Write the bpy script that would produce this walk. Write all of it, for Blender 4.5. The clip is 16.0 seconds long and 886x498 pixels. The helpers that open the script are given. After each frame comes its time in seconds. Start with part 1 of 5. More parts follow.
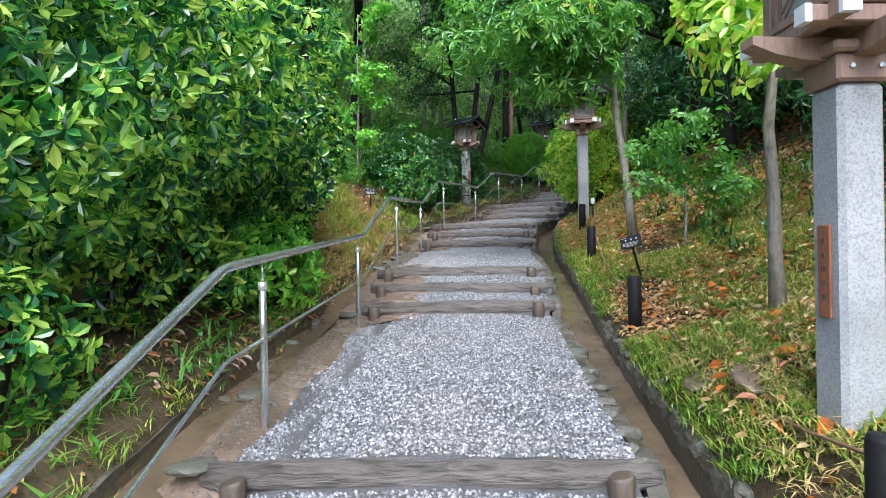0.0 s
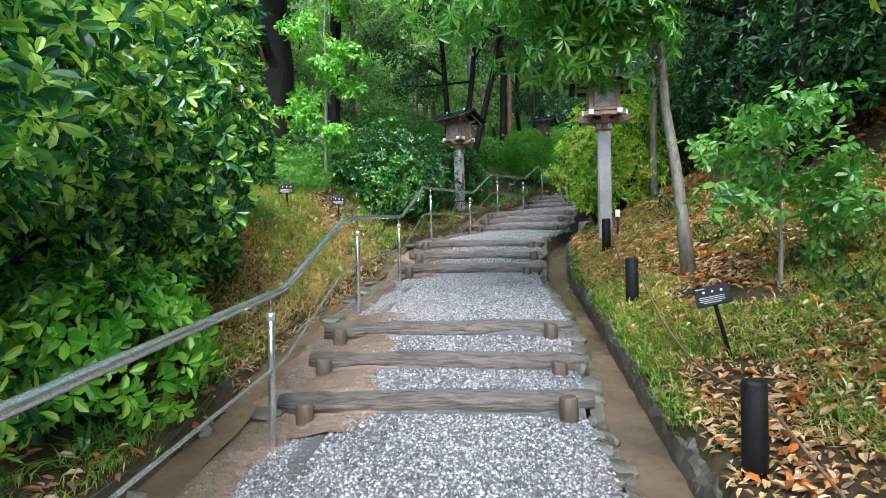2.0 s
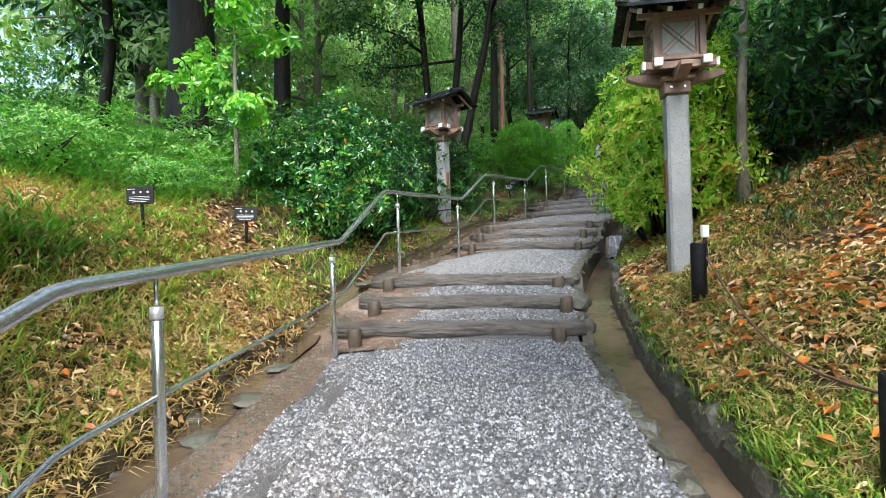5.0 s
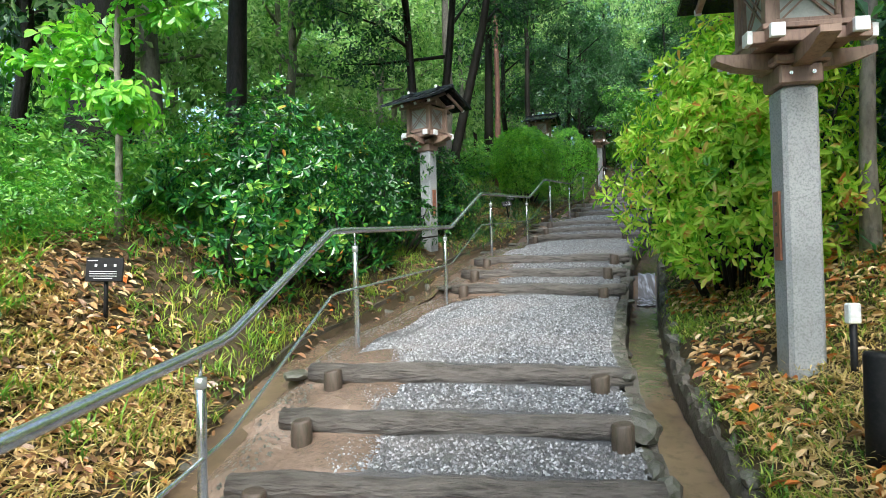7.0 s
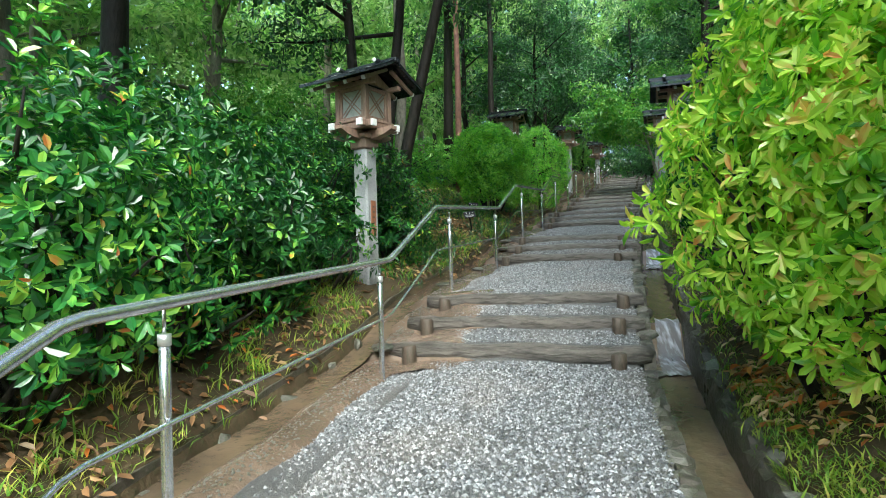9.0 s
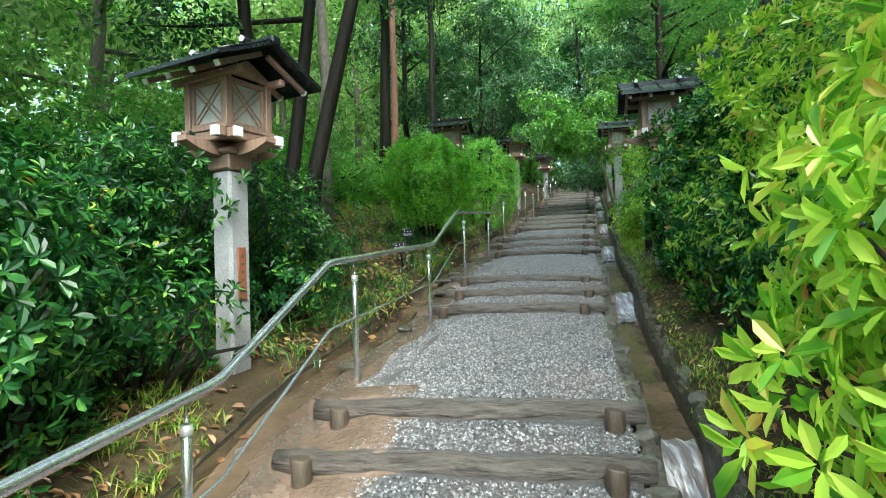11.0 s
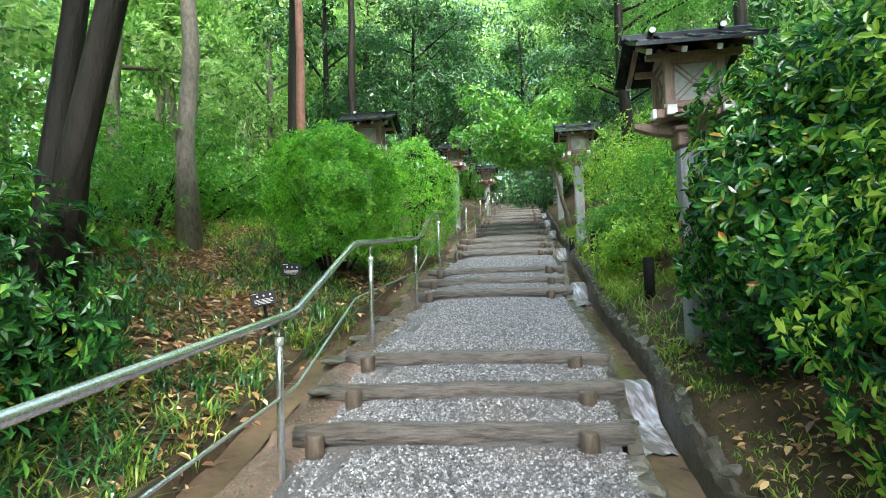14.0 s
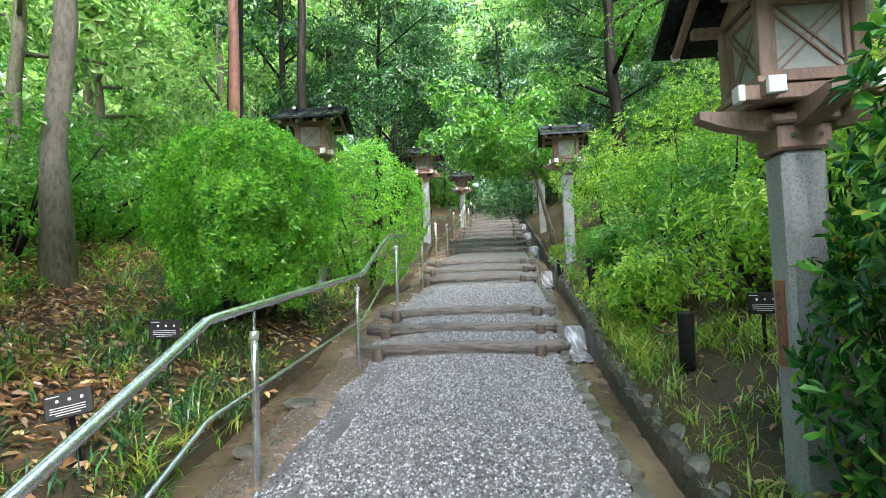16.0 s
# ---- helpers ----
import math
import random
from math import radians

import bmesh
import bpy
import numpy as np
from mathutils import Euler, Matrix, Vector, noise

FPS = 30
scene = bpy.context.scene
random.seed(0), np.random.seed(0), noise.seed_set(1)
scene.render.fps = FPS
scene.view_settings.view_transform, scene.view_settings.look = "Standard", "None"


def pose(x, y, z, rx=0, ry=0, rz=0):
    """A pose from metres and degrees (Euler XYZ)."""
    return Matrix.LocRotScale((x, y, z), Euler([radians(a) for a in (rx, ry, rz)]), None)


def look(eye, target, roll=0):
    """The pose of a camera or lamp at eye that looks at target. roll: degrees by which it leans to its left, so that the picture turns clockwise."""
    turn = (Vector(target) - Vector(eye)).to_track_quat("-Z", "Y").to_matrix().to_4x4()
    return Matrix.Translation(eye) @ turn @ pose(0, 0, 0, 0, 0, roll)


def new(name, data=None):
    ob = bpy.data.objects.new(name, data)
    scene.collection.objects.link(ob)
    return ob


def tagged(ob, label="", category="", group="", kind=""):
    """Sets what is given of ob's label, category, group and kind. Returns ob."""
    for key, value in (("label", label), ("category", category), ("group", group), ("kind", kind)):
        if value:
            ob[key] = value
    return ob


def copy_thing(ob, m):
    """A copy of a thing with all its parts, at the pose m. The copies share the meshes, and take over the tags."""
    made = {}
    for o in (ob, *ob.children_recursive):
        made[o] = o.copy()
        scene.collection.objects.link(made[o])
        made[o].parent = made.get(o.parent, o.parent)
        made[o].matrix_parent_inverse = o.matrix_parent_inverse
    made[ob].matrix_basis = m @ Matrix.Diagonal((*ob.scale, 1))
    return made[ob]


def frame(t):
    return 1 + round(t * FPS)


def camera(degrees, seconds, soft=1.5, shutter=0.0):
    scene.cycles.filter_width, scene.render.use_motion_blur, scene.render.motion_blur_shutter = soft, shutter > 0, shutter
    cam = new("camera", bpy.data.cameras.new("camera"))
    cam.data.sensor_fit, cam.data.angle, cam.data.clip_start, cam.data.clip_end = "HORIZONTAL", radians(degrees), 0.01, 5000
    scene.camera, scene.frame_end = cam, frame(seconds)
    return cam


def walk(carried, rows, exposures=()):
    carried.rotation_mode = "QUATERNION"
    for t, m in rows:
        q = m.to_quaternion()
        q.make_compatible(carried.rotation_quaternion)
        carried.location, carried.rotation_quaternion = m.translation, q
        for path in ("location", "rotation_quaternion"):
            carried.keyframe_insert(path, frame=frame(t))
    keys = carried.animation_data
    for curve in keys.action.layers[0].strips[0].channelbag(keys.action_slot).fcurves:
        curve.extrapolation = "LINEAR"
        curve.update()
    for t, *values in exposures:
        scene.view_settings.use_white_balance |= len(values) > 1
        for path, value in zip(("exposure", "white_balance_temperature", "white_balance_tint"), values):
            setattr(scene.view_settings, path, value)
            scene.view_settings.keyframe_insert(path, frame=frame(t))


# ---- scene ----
cam = camera(75.0, 16.0, soft=0.9)

PATH = [
    (0, (1.675, 0.419, 1.819), (1.439, 2.405, 1.817), -1.0),
    (0.5, (1.663, 1.077, 1.865), (1.427, 3.063, 1.862), -1.0),
    (1, (1.566, 1.707, 1.952), (1.333, 3.694, 1.947), -1.0),
    (1.5, (1.586, 2.278, 2.048), (1.359, 4.265, 2.041), -1.0),
    (2, (1.572, 2.694, 2.219), (1.349, 4.682, 2.21), -1.1),
    (2.5, (1.508, 3.148, 2.363), (1.291, 5.136, 2.353), -1.1),
    (3, (1.539, 3.665, 2.46), (1.327, 5.653, 2.449), -1.1),
    (5.5, (1.312, 6.772, 2.624), (1.137, 8.765, 2.639), -1.8),
    (6, (1.296, 7.286, 2.796), (1.13, 9.279, 2.817), -1.6),
    (6.5, (1.269, 7.777, 2.907), (1.11, 9.77, 2.931), -1.5),
    (7, (1.275, 8.278, 3.013), (1.123, 10.272, 3.04), -1.4),
    (7.5, (1.257, 8.8, 3.173), (1.117, 10.795, 3.2), -1.3),
    (8, (1.204, 9.418, 3.248), (1.088, 11.415, 3.276), -1.4),
    (8.5, (1.255, 10.02, 3.276), (1.192, 12.019, 3.307), -1.4),
    (9, (1.318, 10.574, 3.369), (1.301, 12.574, 3.401), -1.7),
    (9.5, (1.357, 11.128, 3.537), (1.399, 13.128, 3.576), -1.7),
    (12, (1.858, 13.588, 3.985), (2.112, 15.571, 4.052), -1.8),
    (12.5, (1.949, 14.171, 4.043), (2.257, 16.146, 4.12), -1.8),
    (13, (2.119, 14.75, 4.091), (2.456, 16.72, 4.173), -1.9),
    (13.5, (2.203, 15.301, 4.145), (2.561, 17.267, 4.234), -1.8),
    (14, (2.337, 15.791, 4.295), (2.715, 17.752, 4.391), -1.9),
    (14.5, (2.516, 16.19, 4.459), (2.917, 18.147, 4.556), -1.9),
    (15, (2.643, 16.701, 4.554), (3.063, 18.653, 4.656), -2.0),
    (15.5, (2.801, 17.2, 4.669), (3.24, 19.149, 4.775), -2.0),
    (16, (2.968, 17.714, 4.728), (3.423, 19.658, 4.84), -2.0),
]

walk(cam, [(t, look(*row)) for t, *row in PATH],
     exposures=[(0, 1.37, 5600, 10), (3, 1.64, 5650, 7), (5.5, 1.72, 5950, 8), (9, 1.93, 5950, -4), (12, 2.4, 6100, -2), (16, 2.95, 6150, 8)])

# ---- overcast daylight ----
world = bpy.data.worlds.new("world")
scene.world = world
world.use_nodes = True
wn = world.node_tree.nodes
sky = wn.new("ShaderNodeTexSky")
sky.sky_type, sky.sun_disc = "NISHITA", False
sky.sun_elevation, sky.sun_rotation = radians(54), radians(173)
sky.air_density, sky.dust_density, sky.ozone_density = 1.2, 4.0, 1.0
world.node_tree.links.new(sky.outputs[0], wn["Background"].inputs[0])
wn["Background"].inputs[1].default_value = 0.15
sun_data = bpy.data.lights.new("sun", "SUN")
sun_data.energy, sun_data.angle, sun_data.color = 1.7, radians(40), (1.0, 0.97, 0.92)
sun = new("sun", sun_data)
sun.matrix_world = look((2.5, 0, 30), (0, 22.0, 0))


# ---- materials ----
def nodes_of(name):
    m = bpy.data.materials.new(name)
    m.use_nodes = True
    nt = m.node_tree
    return m, nt, nt.nodes["Principled BSDF"]


def add(nt, kind, **inputs):
    n = nt.nodes.new(kind)
    for k, v in inputs.items():
        n.inputs[k.replace("_", " ")].default_value = v
    return n


def ramp(nt, source, stops):
    r = nt.nodes.new("ShaderNodeValToRGB")
    e = r.color_ramp.elements
    while len(e) < len(stops):
        e.new(0.5)
    for el, (p, c) in zip(e, stops):
        el.position, el.color = p, (*c, 1)
    nt.links.new(source, r.inputs[0])
    return r.outputs[0]


def mixc(nt, fac, a, b, blend="MIX"):
    n = nt.nodes.new("ShaderNodeMix")
    n.data_type, n.blend_type = "RGBA", blend
    for sock, v in ((n.inputs[0], fac), (n.inputs[6], a), (n.inputs[7], b)):
        if isinstance(v, bpy.types.NodeSocket):
            nt.links.new(v, sock)
        elif isinstance(v, tuple):
            sock.default_value = (*v, 1)
        else:
            sock.default_value = v
    return n.outputs[2]


def coords(nt, scale=(1, 1, 1)):
    c = nt.nodes.new("ShaderNodeTexCoord")
    mp = nt.nodes.new("ShaderNodeMapping")
    mp.inputs["Scale"].default_value = scale
    nt.links.new(c.outputs["Object"], mp.inputs[0])
    return mp.outputs[0]


def noise_tex(nt, co, scale, detail=4, rough=0.55):
    n = add(nt, "ShaderNodeTexNoise", Scale=scale, Detail=detail, Roughness=rough)
    nt.links.new(co, n.inputs["Vector"])
    return n.outputs["Fac"]


def bump(nt, bsdf, height, strength, distance=0.02):
    b = add(nt, "ShaderNodeBump", Strength=strength, Distance=distance)
    nt.links.new(height, b.inputs["Height"])
    nt.links.new(b.outputs[0], bsdf.inputs["Normal"])


def surface(name, c0, c1, c2, scale, fine, rough=0.7, metal=0.0, bumps=0.4, dist=0.01, stretch=(1, 1, 1), wet=0.0):
    """Two scales of variation: broad stains and fine grain."""
    m, nt, b = nodes_of(name)
    co = coords(nt, stretch)
    broad, grain = noise_tex(nt, co, scale, 5), noise_tex(nt, co, fine, 6, 0.65)
    col = mixc(nt, ramp(nt, broad, [(0.32, (0, 0, 0)), (0.68, (1, 1, 1))]), c0, c1)
    col = mixc(nt, ramp(nt, grain, [(0.45, (0, 0, 0)), (0.75, (1, 1, 1))]), col, c2)
    nt.links.new(col, b.inputs["Base Color"])
    b.inputs["Metallic"].default_value = metal
    r = ramp(nt, broad, [(0.3, (max(rough - wet, 0.08),) * 3), (0.7, (rough,) * 3)])
    nt.links.new(r, b.inputs["Roughness"])
    bump(nt, b, grain, bumps, dist)
    return m


def leaf_mat(name, stops, rough=0.34, through_light=0.35, gloss=0.75):
    m, nt, b = nodes_of(name)
    g = nt.nodes.new("ShaderNodeNewGeometry")
    co = coords(nt)
    total = None
    for source, weight, shift in ((noise_tex(nt, co, 1.3, 3), 0.55, -0.62), (noise_tex(nt, co, 6.5, 2), 1.1, 0.0), (g.outputs["Random Per Island"], 0.62, 0.0)):
        mth = nt.nodes.new("ShaderNodeMath")
        mth.operation = "MULTIPLY_ADD"
        nt.links.new(source, mth.inputs[0])
        mth.inputs[1].default_value, mth.inputs[2].default_value = weight, shift
        if total:
            nt.links.new(total, mth.inputs[2])
        total = mth.outputs[0]
    col = ramp(nt, total, stops)
    nt.links.new(col, b.inputs["Base Color"])
    b.inputs["Roughness"].default_value = rough
    b.inputs["Specular IOR Level"].default_value = gloss
    tr = nt.nodes.new("ShaderNodeBsdfTranslucent")
    bright = mixc(nt, 1.0, col, (1.0, 1.15, 0.52), "MULTIPLY")
    nt.links.new(bright, tr.inputs[0])
    mx = nt.nodes.new("ShaderNodeMixShader")
    mx.inputs[0].default_value = through_light
    nt.links.new(b.outputs[0], mx.inputs[1])
    nt.links.new(tr.outputs[0], mx.inputs[2])
    nt.links.new(mx.outputs[0], nt.nodes["Material Output"].inputs[0])
    return m


LEAF_GLOSSY = leaf_mat("glossy evergreen leaf", [(0.0, (0.008, 0.045, 0.024)), (0.36, (0.022, 0.12, 0.04)), (0.51, (0.08, 0.28, 0.05)), (0.66, (0.29, 0.53, 0.07)), (0.88, (0.56, 0.71, 0.14))], 0.24, 0.4)
# Darker copy of the evergreen leaf, with shade put into its colour.
LEAF_SHADED = leaf_mat("shaded evergreen leaf", [(0.0, (0.007, 0.036, 0.013)), (0.5, (0.02, 0.095, 0.022)), (0.78, (0.07, 0.24, 0.036)), (0.93, (0.28, 0.50, 0.07)), (1.0, (0.6, 0.34, 0.06))], 0.34, 0.26, 0.45)
LEAF_DARK = leaf_mat("dark evergreen leaf", [(0.0, (0.009, 0.048, 0.017)), (0.45, (0.026, 0.13, 0.028)), (0.68, (0.09, 0.30, 0.045)), (0.88, (0.32, 0.55, 0.08)), (1.0, (0.6, 0.2, 0.06))], 0.22, 0.32)
LEAF_YELLOW = leaf_mat("yellow-green new leaf", [(0.0, (0.05, 0.19, 0.025)), (0.24, (0.19, 0.44, 0.04)), (0.44, (0.42, 0.66, 0.07)), (0.7, (0.66, 0.82, 0.14)), (0.86, (0.78, 0.60, 0.18)), (1.0, (0.72, 0.28, 0.10))], 0.24, 0.52)
LEAF_BRIGHT = leaf_mat("fresh clipped hedge leaf", [(0.0, (0.04, 0.18, 0.025)), (0.35, (0.13, 0.42, 0.04)), (0.7, (0.32, 0.64, 0.07)), (1.0, (0.50, 0.74, 0.12))], 0.28, 0.45)
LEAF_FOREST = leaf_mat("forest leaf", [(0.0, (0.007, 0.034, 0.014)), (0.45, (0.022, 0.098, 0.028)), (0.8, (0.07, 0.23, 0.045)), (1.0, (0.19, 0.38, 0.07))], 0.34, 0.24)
# Paler leaf with the sky light from beyond put into its colour.
LEAF_SKYLIT = leaf_mat("sky-lit canopy leaf", [(0.0, (0.05, 0.135, 0.05)), (0.28, (0.17, 0.34, 0.115)), (0.55, (0.37, 0.55, 0.22)), (0.9, (0.62, 0.72, 0.42))], 0.4, 0.52)
LEAF_SPRING = leaf_mat("yellow-green spring leaf", [(0.0, (0.05, 0.17, 0.025)), (0.35, (0.18, 0.40, 0.045)), (0.65, (0.40, 0.60, 0.07)), (1.0, (0.62, 0.70, 0.16))], 0.3, 0.46)
LEAF_LIME = leaf_mat("thin light-green leaf", [(0.0, (0.045, 0.16, 0.03)), (0.5, (0.12, 0.34, 0.05)), (1.0, (0.32, 0.52, 0.09))], 0.36, 0.45)
GRASS = leaf_mat("wet grass", [(0.0, (0.045, 0.135, 0.016)), (0.4, (0.15, 0.30, 0.03)), (0.7, (0.36, 0.44, 0.06)), (1.0, (0.55, 0.48, 0.13))], 0.38)
DRY_GRASS = leaf_mat("dry straw grass", [(0.0, (0.22, 0.19, 0.05)), (0.3, (0.46, 0.34, 0.11)), (0.7, (0.62, 0.47, 0.20)), (1.0, (0.74, 0.60, 0.34))], 0.45, 0.2)
STRAW_LEAF = leaf_mat("fallen tan leaf", [(0.0, (0.20, 0.10, 0.04)), (0.35, (0.50, 0.31, 0.13)), (0.75, (0.68, 0.49, 0.26)), (1.0, (0.78, 0.64, 0.42))], 0.4, 0.1)
FALLEN = leaf_mat("fallen wet leaf", [(0.0, (0.15, 0.05, 0.018)), (0.4, (0.42, 0.125, 0.028)), (0.7, (0.68, 0.22, 0.035)), (1.0, (0.62, 0.42, 0.14))], 0.3, 0.1)
BROWN_LEAF = leaf_mat("rotting brown leaf", [(0.0, (0.07, 0.035, 0.018)), (0.35, (0.19, 0.095, 0.045)), (0.7, (0.33, 0.18, 0.085)), (1.0, (0.50, 0.34, 0.19))], 0.4, 0.1)
SOIL = surface("wet woodland soil", (0.048, 0.032, 0.019), (0.105, 0.074, 0.042), (0.034, 0.04, 0.015), 1.6, 22, 0.85, 0, 0.9, 0.03, wet=0.2)
MUD = surface("wet brown mud", (0.14, 0.098, 0.07), (0.25, 0.178, 0.135), (0.11, 0.085, 0.064), 2.2, 26, 0.32, 0, 0.8, 0.02, wet=0.2)
GRAVEL_BED = surface("gravel bed", (0.115, 0.117, 0.126), (0.145, 0.135, 0.127), (0.06, 0.057, 0.058), 1.3, 80, 0.6, 0, 1.0, 0.02, wet=0.2)
STEEL = surface("wet galvanised steel", (0.64, 0.66, 0.68), (0.78, 0.80, 0.82), (0.42, 0.43, 0.44), 3, 70, 0.27, 0.88, 0.25, 0.003, wet=0.14)
COLLAR = surface("bright steel collar", (0.75, 0.76, 0.77), (0.85, 0.85, 0.85), (0.6, 0.6, 0.6), 8, 90, 0.3, 0.6, 0.05, 0.001)
CONCRETE = surface("pale weathered concrete", (0.29, 0.30, 0.31), (0.42, 0.43, 0.44), (0.15, 0.16, 0.16), 2.2, 95, 0.75, 0, 0.35, 0.004, wet=0.15)
OLD_CONCRETE = surface("wet mossy concrete", (0.05, 0.043, 0.034), (0.10, 0.085, 0.07), (0.03, 0.042, 0.014), 2.5, 26, 0.6, 0, 0.9, 0.02, wet=0.35)
STONE = surface("wet edging stone", (0.085, 0.080, 0.068), (0.15, 0.14, 0.12), (0.04, 0.055, 0.02), 6, 40, 0.5, 0, 0.8, 0.012, wet=0.2)
LOG_BARK = surface("weathered bark of step log", (0.13, 0.114, 0.10), (0.225, 0.20, 0.18), (0.03, 0.025, 0.021), 4, 38, 0.5, 0, 1.0, 0.06, (0.16, 1, 1), wet=0.22)
STAKE = surface("brown wooden stake", (0.075, 0.053, 0.042), (0.12, 0.09, 0.07), (0.04, 0.038, 0.022), 6, 40, 0.6, 0, 0.7, 0.01, (1, 1, 0.3), wet=0.2)
CEDAR = surface("weathered cedar", (0.27, 0.175, 0.135), (0.38, 0.26, 0.20), (0.17, 0.11, 0.085), 3, 38, 0.6, 0, 0.4, 0.004, (1, 1, 0.25), wet=0.15)
PLAQUE = surface("reddish plaque wood", (0.23, 0.085, 0.045), (0.30, 0.12, 0.06), (0.15, 0.06, 0.035), 4, 40, 0.5, 0, 0.3, 0.003, (1, 1, 0.2))
WHITE_CAP = surface("white painted end cap", (0.78, 0.79, 0.80), (0.86, 0.86, 0.86), (0.66, 0.66, 0.66), 9, 60, 0.4, 0, 0.05, 0.001)
PAPER = surface("milky lantern glass", (0.36, 0.37, 0.35), (0.44, 0.45, 0.42), (0.28, 0.30, 0.27), 3, 20, 0.3, 0, 0.03, 0.001)
ROOF = surface("dark wet copper roof", (0.018, 0.022, 0.026), (0.04, 0.046, 0.05), (0.012, 0.013, 0.015), 4, 40, 0.28, 0.4, 0.2, 0.003, wet=0.12)
BLACK = surface("black painted post", (0.008, 0.008, 0.009), (0.014, 0.014, 0.015), (0.022, 0.02, 0.02), 6, 50, 0.6, 0, 0.2, 0.002, wet=0.1)
LETTER = surface("white lettering", (0.62, 0.62, 0.62), (0.7, 0.7, 0.7), (0.55, 0.55, 0.55), 9, 80, 0.6, 0, 0.02, 0.001)
ROPE = surface("brown rope", (0.16, 0.085, 0.05), (0.22, 0.13, 0.08), (0.09, 0.05, 0.03), 20, 160, 0.8, 0, 0.8, 0.003)
BARK = surface("dark wet bark", (0.012, 0.010, 0.008), (0.03, 0.025, 0.02), (0.008, 0.008, 0.006), 3, 24, 0.6, 0, 1.0, 0.02, (1, 1, 0.3), wet=0.25)
BARK_GREY = surface("grey-brown bark with lichen", (0.17, 0.15, 0.12), (0.32, 0.29, 0.25), (0.08, 0.07, 0.055), 4, 26, 0.7, 0, 0.9, 0.02, (1, 1, 0.4), wet=0.2)
BARK_RED = surface("reddish pine bark", (0.26, 0.115, 0.085), (0.33, 0.17, 0.13), (0.12, 0.06, 0.05), 3, 24, 0.7, 0, 0.8, 0.015, (1, 1, 0.4))

for mat in (BLACK, BARK, SOIL):
    mat.node_tree.nodes["Principled BSDF"].inputs["Specular IOR Level"].default_value = 0.2


def make_water():
    m, nt, b = nodes_of("muddy running water")
    co = coords(nt)
    n1, n2 = noise_tex(nt, co, 1.4, 4), noise_tex(nt, co, 16, 3)
    col = mixc(nt, ramp(nt, n1, [(0.35, (0, 0, 0)), (0.65, (1, 1, 1))]), (0.075, 0.054, 0.037), (0.165, 0.118, 0.078))
    nt.links.new(mixc(nt, ramp(nt, n2, [(0.5, (0, 0, 0)), (0.8, (0.6, 0.6, 0.6))]), col, (0.05, 0.04, 0.03)), b.inputs["Base Color"])
    b.inputs["Roughness"].default_value = 0.1
    bump(nt, b, n2, 0.35, 0.012)
    return m


def make_foam():
    m, nt, b = nodes_of("falling clear water")
    co = coords(nt, (3, 0.7, 0.6))
    n1 = noise_tex(nt, co, 7, 3)
    nt.links.new(ramp(nt, n1, [(0.45, (0.15, 0.14, 0.14)), (0.6, (0.36, 0.36, 0.4)), (0.75, (0.66, 0.67, 0.72))]), b.inputs["Base Color"])
    b.inputs["Roughness"].default_value = 0.12
    bump(nt, b, n1, 0.5, 0.02)
    return m


def make_pebble():
    m, nt, b = nodes_of("crushed white and grey stone")
    g = nt.nodes.new("ShaderNodeNewGeometry")
    col = ramp(nt, g.outputs["Random Per Island"], [(0.0, (0.033, 0.034, 0.037)), (0.35, (0.108, 0.111, 0.119)), (0.72, (0.225, 0.23, 0.245)), (1.0, (0.43, 0.44, 0.46))])
    co = coords(nt)
    stain = noise_tex(nt, co, 1.1, 3)
    col = mixc(nt, ramp(nt, stain, [(0.5, (0, 0, 0)), (0.75, (0.3, 0.3, 0.3))]), col, (0.33, 0.27, 0.23), "MIX")
    nt.links.new(col, b.inputs["Base Color"])
    b.inputs["Roughness"].default_value = 0.5
    return m


WATER, FOAM, PEBBLE = make_water(), make_foam(), make_pebble()

# ---- the line of the climb: foot of the handrail, (x, y, z) at each post ----
POSTS = [(0.42, 1.45, 0.34), (0.29, 3.5, 0.883), (0.157, 5.99, 1.077), (0.125, 8.17, 1.62), (0.06, 10.6, 1.77), (0.22, 12.74, 2.35),
         (0.78, 15.03, 2.48), (1.34, 16.98, 3.04), (2.03, 19.17, 3.22), (2.68, 21.0, 3.73), (3.41, 23.29, 3.94), (4.09, 25.22, 4.45)]
DX, DY = 0.332, 0.943
while len(POSTS) < 24:
    x0, y0, z0 = POSTS[-1]
    step, rise = ((2.35, 0.20) if len(POSTS) % 2 == 0 else (2.05, 0.53))
    POSTS.append((x0 + DX * step, y0 + DY * step, z0 + rise))
ctrl = np.array([(1.35, -16.0, -2.2), (0.95, -8.0, -0.9), (0.70, -3.4, -0.19)] + POSTS + [(POSTS[-1][0] + DX * 60, POSTS[-1][1] + DY * 60, POSTS[-1][2] + 7.5)])
SPOST = np.concatenate([[0], np.cumsum(np.hypot(*np.diff(ctrl[:, :2], axis=0).T))])
S_ALL = np.arange(0, SPOST[-1], 0.05)
RX, RY = np.interp(S_ALL, SPOST, ctrl[:, 0]), np.interp(S_ALL, SPOST, ctrl[:, 1])
k = np.hanning(41)
k /= k.sum()
RX[20:-20], RY[20:-20] = np.convolve(RX, k, "valid"), np.convolve(RY, k, "valid")
HX, HY = np.gradient(RX), np.gradient(RY)
HL = np.hypot(HX, HY)
k2 = np.hanning(61)
k2 /= k2.sum()
HX, HY = HX / HL, HY / HL
HX[30:-30], HY[30:-30] = np.convolve(HX, k2, "valid"), np.convolve(HY, k2, "valid")
SP = SPOST[3:3 + len(POSTS)]          # arc length at each post
